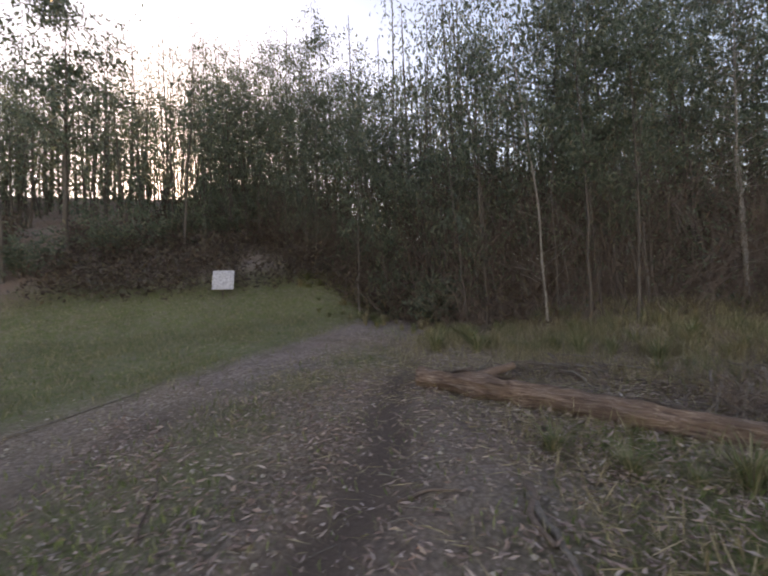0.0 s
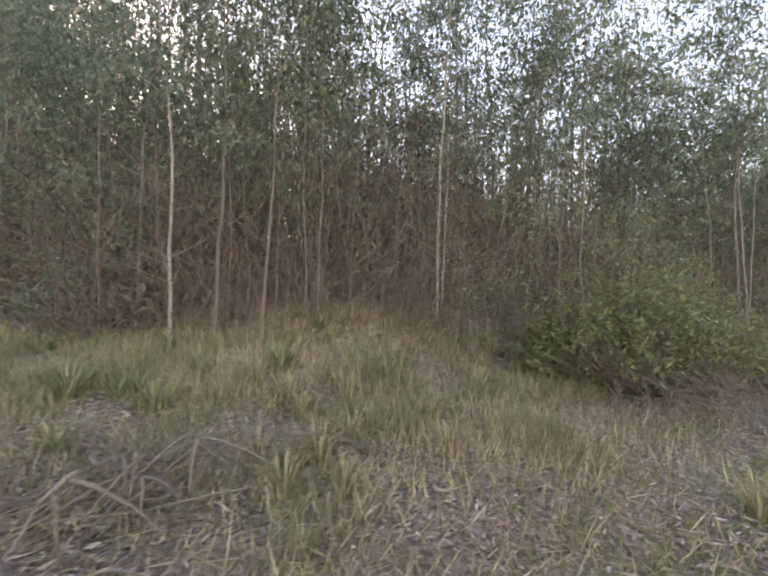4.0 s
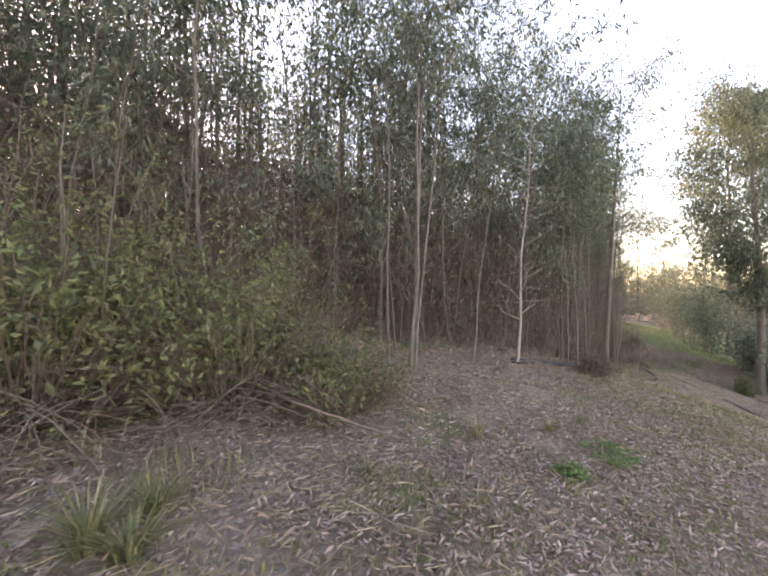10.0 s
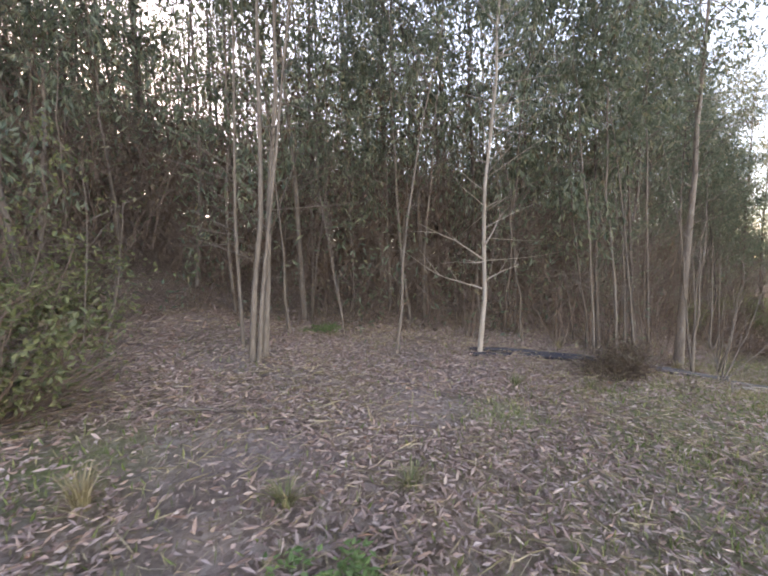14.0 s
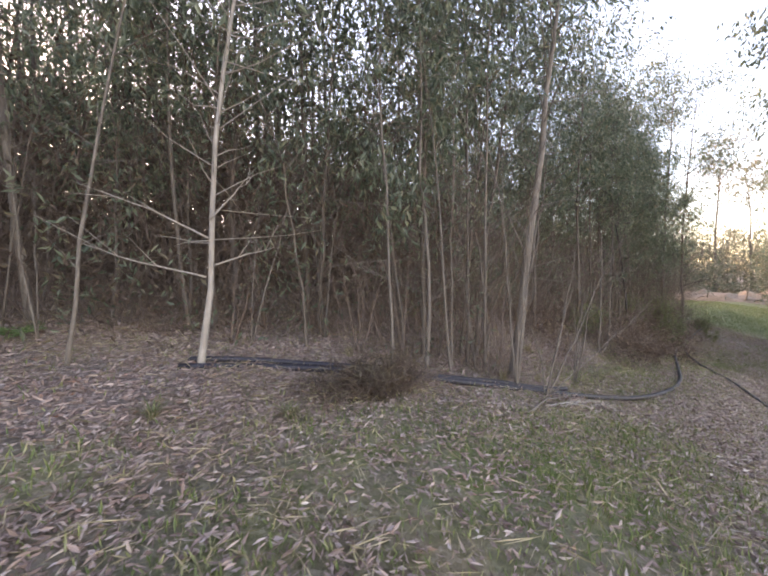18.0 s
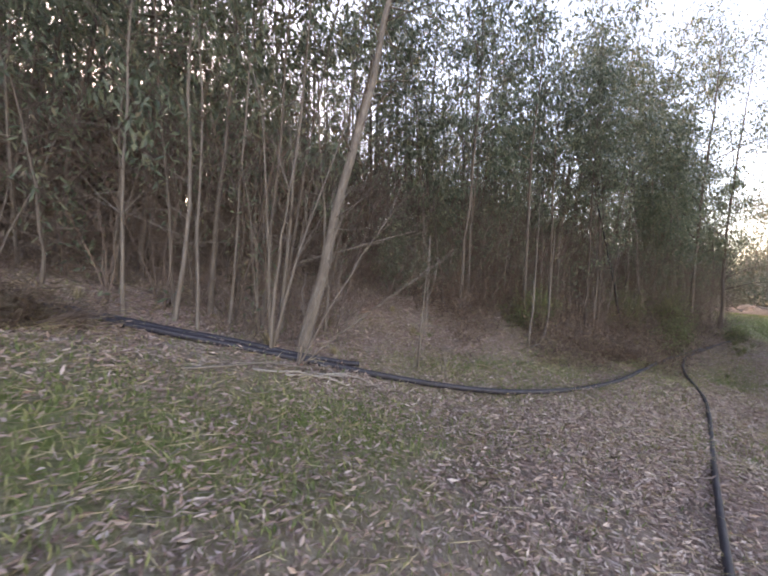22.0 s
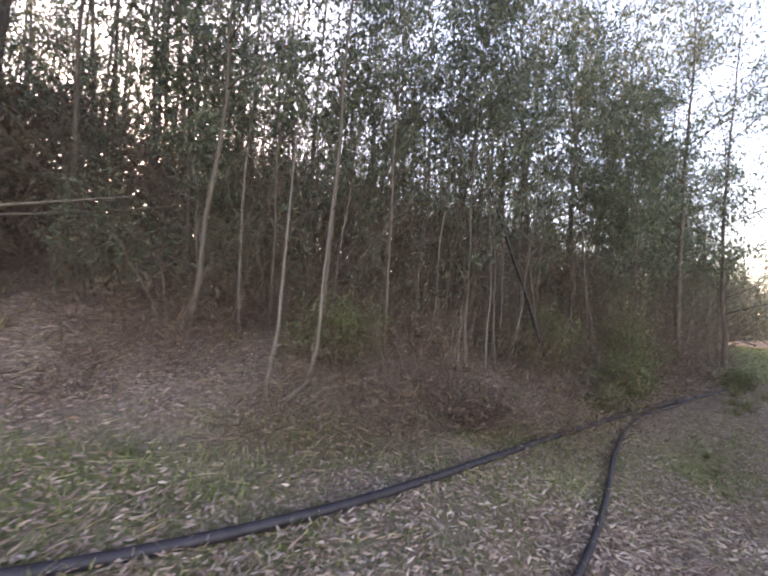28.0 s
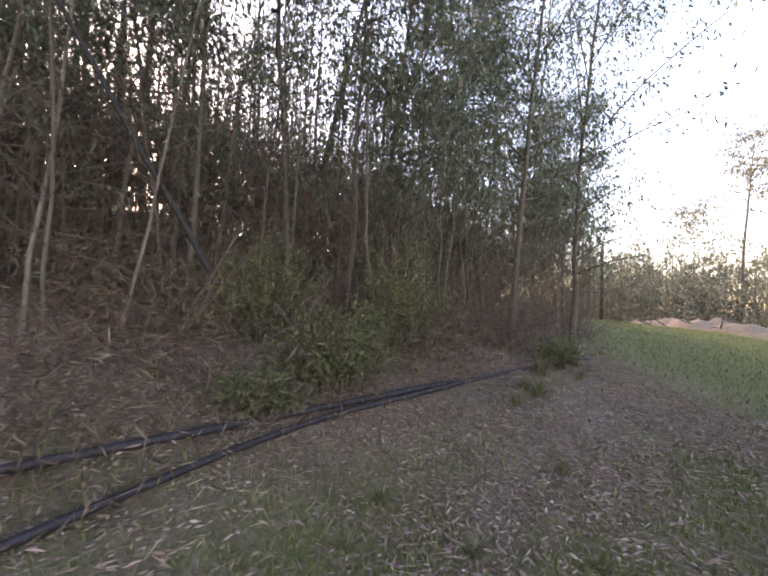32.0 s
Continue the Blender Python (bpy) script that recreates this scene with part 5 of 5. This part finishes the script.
# ---- fine ground cover ----
def scatter(count, s0, s1, d0, d1, keep, seed):
    g = np.random.default_rng(seed)
    s, d = g.uniform(s0, s1, count * 3), g.uniform(d0, d1, count * 3)
    ok = g.random(count * 3) < keep(s, d)
    s, d = s[ok][:count], d[ok][:count]
    return s, d, g


def patchy(s, d, scale, seed):
    return np.array([0.5 + 0.5 * noise.noise(Vector((a * scale, b * scale, seed))) for a, b in zip(s, d)])


def litter_keep(s, d):
    # Fewer pale leaves on that slope, so its painted shade stays dark.
    shade = 1 - 0.65 * smooth(17.5, 19.5, s) * smooth(1.9, 3.0, d - 0.12 * np.clip(s - 21, 0, 9))
    return shade * smooth(-3.8, -1.9, d) * (1 - 0.8 * np.clip(rut(s, d), 0, 1)) * (0.85 + 0.15 * smooth(2, 6, s)) * np.clip((1 - 0.55 * grassy(s, d)) * (1 - 0.5 * gravelly(s, d)) * (0.35 + 0.65 * (patchy(s, d, 0.9, 3.0) > 0.42)), 0, 1)


s, d, g = scatter(330000, -9.5, 32, -3.8, 5.2, litter_keep, 600)
litter = Mesh()
flat = g.normal(0, 1, (len(s), 3)) * (1, 1, 0.28)
litter.leaves(spots(s, d, 0.012 + 0.02 * g.random(len(s))), flat, 0.028 + 0.07 * g.random(len(s)) ** 1.6, g.uniform(0.010, 0.024, len(s)), g)
stuff("leaf_litter", litter, LITTER, "curled tan and grey fallen gum leaves covering the ground", "leaf litter")

DRY_LITTER = leaf_material("bleached_litter", [(0.0, (0.16, 0.105, 0.084)), (0.35, (0.31, 0.222, 0.18)), (0.75, (0.44, 0.34, 0.285)), (1.0, (0.56, 0.47, 0.41))], 0.6, 0.0, (0.30, 0.2, 0.16))
s, d, g = scatter(90000, 7, 33, -3.6, 2.6, lambda s, d: (0.1 + 0.9 * smooth(13, 18, s)) * smooth(2.6, 0.6, d - 0.04 * (s - 16)) * (1 - 0.7 * grassy(s, d)) * np.clip(1.9 * patchy(s, d, 0.8, 71.0) - 0.3, 0.1, 1), 603)
pale = Mesh()
pale.leaves(spots(s, d, 0.02 + 0.02 * g.random(len(s))), g.normal(0, 1, (len(s), 3)) * (1, 1, 0.3), 0.03 + 0.075 * g.random(len(s)) ** 1.5, g.uniform(0.011, 0.026, len(s)), g)
stuff("track_litter", pale, DRY_LITTER, "pale dry gum leaves scattered on the trodden track", "leaf litter")

s, d, g = scatter(16000, -9, 33, 4, 14, lambda s, d: (d > edge(s) - 0.5) * 0.9, 601)
litter2 = Mesh()
litter2.leaves(spots(s, d, 0.02), g.normal(0, 1, (len(s), 3)) * (1, 1, 0.3), g.uniform(0.08, 0.16, len(s)), g.uniform(0.03, 0.05, len(s)), g)
stuff("slope_litter", litter2, LITTER, "brown fallen leaves on the slope under the trees", "leaf litter")

s, d, g = scatter(8000, -9, 0.5, 0.5, 6, lambda s, d: (0.25 + 0.75 * np.exp(-(((s + 4.2) / 2.0) ** 2 + ((d - 3.2) / 1.3) ** 2))) * (1 - 0.7 * np.clip(rut(s, d), 0, 1)) * (1 - 0.8 * gravelly(s, d)), 604)
chips = Mesh()
chips.leaves(spots(s, d, 0.018 + 0.03 * g.random(len(s))), g.normal(0, 1, (len(s), 3)) * (1, 1, 0.35), 0.04 + 0.1 * g.random(len(s)) ** 2, g.uniform(0.01, 0.024, len(s)), g)
stuff("bark_chips", chips, DRY_LITTER, "curled strips of shed bark and dead leaves round the logs", "bark")

# dead straw
s, d, g = scatter(105000, -8, 33, -3.4, 7, lambda s, d: np.clip(0.5 + 0.5 * smooth(8, 1, s), 0, 1) * (1 - 0.8 * gravelly(s, d)) * np.clip(1.6 * patchy(s, d, 0.7, 9.0) - 0.3, 0, 1), 602)
straw = Mesh()
straw.leaves(spots(s, d, 0.015 + 0.05 * g.random(len(s))), g.normal(0, 1, (len(s), 3)) * (1, 1, 0.25), g.uniform(0.07, 0.27, len(s)), g.uniform(0.004, 0.008, len(s)), g)
stuff("dead_grass", straw, DRY_GRASS, "flattened straw-coloured dead grass", "dry grass")


# fallen twigs and bark ribbons
def twig_keep(s, d):
    k = 0.12 + 0.9 * np.exp(-(((s + 3.6) / 1.6) ** 2 + ((d - 3.6) / 1.1) ** 2)) + 0.6 * np.exp(-(((s - 3.8) / 2.2) ** 2 + ((d - 2.0) / 0.7) ** 2))
    k = k + 0.5 * smooth(16, 19, s) * smooth(-1.8, -0.6, d - edge(s)) + 0.35 * smooth(-1.2, 0.2, d - edge(s))
    return np.clip(k, 0, 1) * smooth(-3.0, -1.0, d) * (1 - 0.6 * worn(s, d))


s, d, g = scatter(15000, -9, 32, -3, 8, twig_keep, 606)
n = len(s)
long = 0.08 + 0.5 * g.random(n) ** 2.2
az = g.random(n) * 6.283
q = np.linspace(-0.5, 0.5, 3)[None, :, None]
lie = np.stack([np.cos(az) * long, np.sin(az) * long, g.normal(0, 0.14, n) * long], 1)[:, None] * q + spots(s, d, 0.022)[:, None] + g.normal(0, 0.06, (n, 3, 3)) * (long[:, None, None] * np.array([1, 1, 0.35]))
lie[:, :, 2] = np.maximum(lie[:, :, 2], land(lie[:, :, 0] * UX + lie[:, :, 1] * UY, lie[:, :, 1] * UX - lie[:, :, 0] * UY) + 0.004)
fallen = Mesh()
fallen.twigs(lie, 0.0015 + 0.0045 * g.random(n) ** 2)
stuff("fallen_twigs", fallen, PALE_BARK, "dry fallen twigs strewn over the leaf litter", "twigs")


# standing grass blades
def blades(name, count, box, keep, high, wide, mat, seed, label):
    s, d, g = scatter(count, *box, keep, seed)
    way = g.normal(0, 0.38, (len(s), 3)) * (1, 1, 0) + (0, 0, 1)
    m = Mesh()
    m.leaves(spots(s, d, -0.005), way, g.uniform(0.5, 1.2, len(s)) * high, g.uniform(0.7, 1.3, len(s)) * wide, g)
    stuff(name, m, mat, label, "grass")


def green_keep(s, d):
    return np.clip(grassy(s, d) * np.clip(2.2 * patchy(s, d, 0.8, 14.0) - 0.4, 0, 1) + 0.05, 0, 1)


blades("clearing_grass", 32000, (-20, -5, 4, 17), green_keep, 0.13, 0.012, GRASS, 610, "short green grass of the clearing")
blades("verge_grass", 95000, (-10, 30, -3, 4.4), green_keep, 0.085, 0.011, VERGE, 611, "short green grass and weeds along the verge")
blades("field_grass", 34000, (27, 56, -4, 14), lambda s, d: grassy(s, d) * 0.9, 0.12, 0.02, VERGE, 612, "mown green grass of the field")
blades("edge_grass", 26000, (-6.5, 4.5, 1.0, 8), lambda s, d: smooth(-5.0, -1.2, d - edge(s)) * np.clip(4.0 * patchy(s, d, 1.3, 21.0) - 1.9, 0, 1), 0.3, 0.008, GRASS, 613, "tall rank grass at the forest edge")
blades("sparse_grass", 40000, (-6, 26, -3.0, 4), lambda s, d: np.clip(2.4 * patchy(s, d, 0.9, 33.0) - 1.05, 0, 1) * np.where(s < 7, 0.8, 0.25), 0.09, 0.007, GRASS, 614, "sparse grass among the litter")
blades("straw_grass", 24000, (-6, 5.0, 0.5, 7.5), lambda s, d: (0.25 + 0.75 * smooth(-4.6, -2.0, d - edge(s))) * smooth(2.6, 0.0, s) * np.clip(2.4 * patchy(s, d, 0.9, 51.0) - 0.6, 0, 1), 0.24, 0.008, DRY_GRASS, 615, "standing straw-coloured dead grass")

# undergrowth twigs and leaves below the crowns
g = np.random.default_rng(620)
twigs, low = Mesh(), Mesh()
n = 34000
ts = g.uniform(-9, 36, n)
td = edge(ts) - 0.1 + 7.5 * g.random(n) ** 1.4 + 1.3 * smooth(5.5, 7.5, ts) * (1 - smooth(12.5, 14, ts))
open_view = ~((ts > 22.2) & (ts < 26.2) & (td < 5.8) & (g.random(n) < 0.75))
ts, td = ts[open_view], td[open_view]
n = len(ts)
h = g.uniform(0.4, 2.6, n)
foot = spots(ts, td, np.where(g.random(n) < 0.45, 0.0, g.uniform(0, 2.4, n)))
way = np.stack([g.normal(0, 0.55, n), g.normal(0, 0.55, n), g.uniform(0.25, 1.1, n)], 1) * h[:, None]
q = np.linspace(0, 1, 3)[None, :, None]
sag = g.normal(0, 0.16, (n, 1, 3)) * h[:, None, None]
twigs.twigs(foot[:, None] + way[:, None] * q + sag * q * (1 - q) + g.normal(0, 0.02, (n, 3, 3)), 0.0016 + 0.0055 * g.random(n) ** 2)
stuff("undergrowth_twigs", twigs, TWIG, "thin dead stems and twigs filling the forest understorey", "twigs")
n = 90000
ts = g.uniform(-9, 36, n)
td = edge(ts) + 0.6 + 7.0 * g.random(n)
pts = spots(ts, td) + np.stack([0 * ts, 0 * ts, g.uniform(0.1, 4.0, n)], 1)
hold = patchy(ts, pts[:, 2] * 1.4 + td * 0.3, 0.8, 40.0) > 0.5
pts = pts[hold]
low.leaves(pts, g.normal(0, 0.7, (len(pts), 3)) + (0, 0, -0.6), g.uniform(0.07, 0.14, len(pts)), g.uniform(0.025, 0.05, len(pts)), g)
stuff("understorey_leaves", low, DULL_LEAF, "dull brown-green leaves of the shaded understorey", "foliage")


# leafy gum shoots along the edge
n = 46000
ts = g.uniform(-8, 34, n)
td = edge(ts) + 0.1 + 2.6 * g.random(n)
hz = 0.15 + 3.6 * g.random(n)
hold = patchy(ts * 1.2, hz * 0.8 + td * 0.6, 1.1, 23.0) > 0.56
pts = spots(ts[hold], td[hold]) + np.stack([0 * ts[hold], 0 * ts[hold], hz[hold]], 1)
shoots = Mesh()
shoots.leaves(pts, g.normal(0, 0.7, (len(pts), 3)) + (0, 0, -0.6), g.uniform(0.08, 0.16, len(pts)), g.uniform(0.025, 0.045, len(pts)), g)
stuff("gum_shoots", shoots, GUM_LEAF, "leafy green gum shoots between the stems", "foliage")

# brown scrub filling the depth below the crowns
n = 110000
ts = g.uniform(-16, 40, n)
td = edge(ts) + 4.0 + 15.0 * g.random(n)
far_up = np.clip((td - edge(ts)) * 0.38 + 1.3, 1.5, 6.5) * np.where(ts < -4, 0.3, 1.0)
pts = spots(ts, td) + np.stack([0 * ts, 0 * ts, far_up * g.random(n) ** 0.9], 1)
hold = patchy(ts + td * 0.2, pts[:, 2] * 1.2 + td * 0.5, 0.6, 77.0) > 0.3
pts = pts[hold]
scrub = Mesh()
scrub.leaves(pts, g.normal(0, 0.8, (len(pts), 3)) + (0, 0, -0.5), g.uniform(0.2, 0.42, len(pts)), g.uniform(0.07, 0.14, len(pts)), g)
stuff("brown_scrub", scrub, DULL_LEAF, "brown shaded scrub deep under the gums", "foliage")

# scrub on the slope behind the clearing
n = 30000
ts = g.uniform(-24, -2.5, n)
td = np.maximum(edge(ts) - 6.0, 12.8 - 1.4 * np.clip(ts + 7, 0, 6)) + 7.0 * g.random(n)
hold = (climbing(ts, td) < 0.3) & (patchy(ts, td, 0.5, 17.0) > 0.3)
ts, td = ts[hold], td[hold]
slope = Mesh()
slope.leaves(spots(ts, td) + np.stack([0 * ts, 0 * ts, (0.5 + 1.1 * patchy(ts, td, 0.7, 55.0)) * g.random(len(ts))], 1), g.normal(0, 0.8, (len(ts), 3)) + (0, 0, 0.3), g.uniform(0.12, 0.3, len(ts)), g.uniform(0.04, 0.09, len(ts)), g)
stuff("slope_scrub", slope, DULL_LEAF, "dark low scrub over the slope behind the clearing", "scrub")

# small stones of the track
s, d, g = scatter(5000, -11, -4.6, -0.5, 6.5, lambda s, d: gravelly(s, d) * (1 - rut(s, d)) * np.clip(2 * patchy(s, d, 0.9, 63.0) - 0.5, 0.05, 1), 630)
stones = Mesh()
for p in spots(s, d, 0.006):
    w = 0.006 + 0.022 * g.random() ** 4
    c = p + np.array([(w, 0, 0), (0, w, 0), (-w, 0, 0), (0, -w, 0), (0, 0, w * 0.6), (0, 0, -w * 0.5)]) * g.uniform(0.6, 1.3, (6, 3))
    stones.add(c, [(0, 1, 4), (1, 2, 4), (2, 3, 4), (3, 0, 4), (1, 0, 5), (2, 1, 5), (3, 2, 5), (0, 3, 5)])
STONE = leaf_material("pebble", [(0.0, (0.17, 0.125, 0.09)), (0.6, (0.30, 0.24, 0.18)), (1.0, (0.48, 0.42, 0.35))], 0.85, 0.0, (0.26, 0.19, 0.14))
stuff("pebbles", stones, STONE, "small tan stones scattered on the dirt track", "stones")

# dead brown brush over the slope beside the pipes
n = 60000
ts = g.uniform(17.5, 31, n)
td = edge(ts) - 2.2 + 4.8 * g.random(n)
hold = (patchy(ts, td, 0.8, 91.0) > 0.4) & (td + g.normal(0, 0.45, n) > np.interp(ts, (17, 19, 21, 23, 26, 31), (3.2, 2.55, 2.05, 2.5, 3.7, 4.8)))
ts, td = ts[hold], td[hold]
extra = 1300
es = np.clip(g.normal(-3.2, 0.7, extra), -4.7, -1.2)
ed = np.clip(3.3 + 0.5 * (-3.2 - es) + g.normal(0, 0.45, extra), 2.5, 5.0)
ts, td = np.r_[ts, es], np.r_[td, ed]
brush = Mesh()
brush.leaves(spots(ts, td) + np.stack([0 * ts, 0 * ts, 0.8 * g.random(len(ts)) ** 1.6 * np.where(ts < 0, 0.2, 1.0)], 1), g.normal(0, 0.8, (len(ts), 3)) + (0, 0, 0.2), g.uniform(0.05, 0.22, len(ts)) * np.where(ts < 0, 0.7, 1.0), g.uniform(0.006, 0.02, len(ts)) * np.where(ts < 0, 0.6, 1.0), g)
stuff("dead_brush", brush, FERN_BROWN, "tangled dead brown brush and bark on the slope", "brush")


# ---- beyond the field: bank, post, tall trees ----
SAND = bark_material("sandy_earth", (0.10, 0.075, 0.05), (0.24, 0.18, 0.13), (0.42, 0.34, 0.26), 1.0)


def mound(s, d, long, deep, high, seed, label):
    g = np.random.default_rng(seed)
    n, m = 40, 14
    u, v = np.meshgrid(np.linspace(-1, 1, n), np.linspace(-1, 1, m), indexing="ij")
    body = np.clip(1 - u**2, 0, 1) ** 0.6 * np.clip(1 - v**2, 0, 1)
    ss, dd = s + v * deep, d + u * long
    p = spots(ss.ravel(), dd.ravel(), -0.05)
    bumps = np.array([0.75 + 0.5 * noise.noise(Vector((a * 1.3, b * 1.3, seed))) for a, b in zip(ss.ravel() * 0.7, dd.ravel() * 0.7)])
    p[:, 2] += high * body.ravel() * bumps
    me = bpy.data.meshes.new("earth_bank")
    i = (np.arange(n - 1)[:, None] * m + np.arange(m - 1)[None]).ravel()
    me.from_pydata(p.tolist(), [], np.stack([i, i + 1, i + m + 1, i + m], 1).tolist())
    me.polygons.foreach_set("use_smooth", np.ones(len(me.polygons), bool))
    me.materials.append(SAND)
    tagged(new("earth_bank", me), label, "bank")


mound(66.0, 15.5, 7.0, 2.2, 1.5, 31, "low bank of bare sandy earth across the field")
mound(69.0, 9.0, 4.5, 2.0, 1.7, 32, "heap of pale sandy earth at the edge of the field")
mound(71.0, 0.0, 6.0, 2.2, 1.1, 33, "long heap of sandy earth before the far trees")
for i in range(14):
    a = (63.5 + rng.uniform(-1, 2), rng.uniform(4, 21))
    stick("felled_branch", ((a[0], a[1], 0.3), (a[0] + rng.uniform(-1, 1), a[1] + rng.uniform(-2.5, 2.5), rng.uniform(0.4, 1.6))), 0.09, PALE_BARK, "felled pale branch on the sandy bank", "branch", 0.06, 700 + i)
post = Mesh()
post.tube([spot(51.4, 16.4, -0.3), spot(51.4, 16.4, 3.0), spot(51.5, 16.5, 6.0)], (0.14, 0.13, 0.11), 8)
tagged(new("burnt_post", post.data("burnt_post", BURNT)), "black charred tree post standing at the field edge", "post")
# Crowns here take the leaf colour paled for haze as well.
for i, (s, d, h, rr_, right_) in enumerate(((80.0, 17.6, 24.0, 0.26, 0.02), (82.0, 14.0, 20.0, 0.2, -0.04), (84.0, 10.5, 19.0, 0.2, 0.03), (79.0, 21.5, 15.0, 0.14, 0.0), (86.0, 5.0, 20.0, 0.22, 0.02))):
    key_tree(s, d, h, rr_, right_, 0.0, 720 + i, 0.66, 2600, 3.6, label="tall pale gum with an open sunlit crown beyond the field", size=(0.3, 0.1), bend=0.5, leaf_mat=HAZED_LEAF)
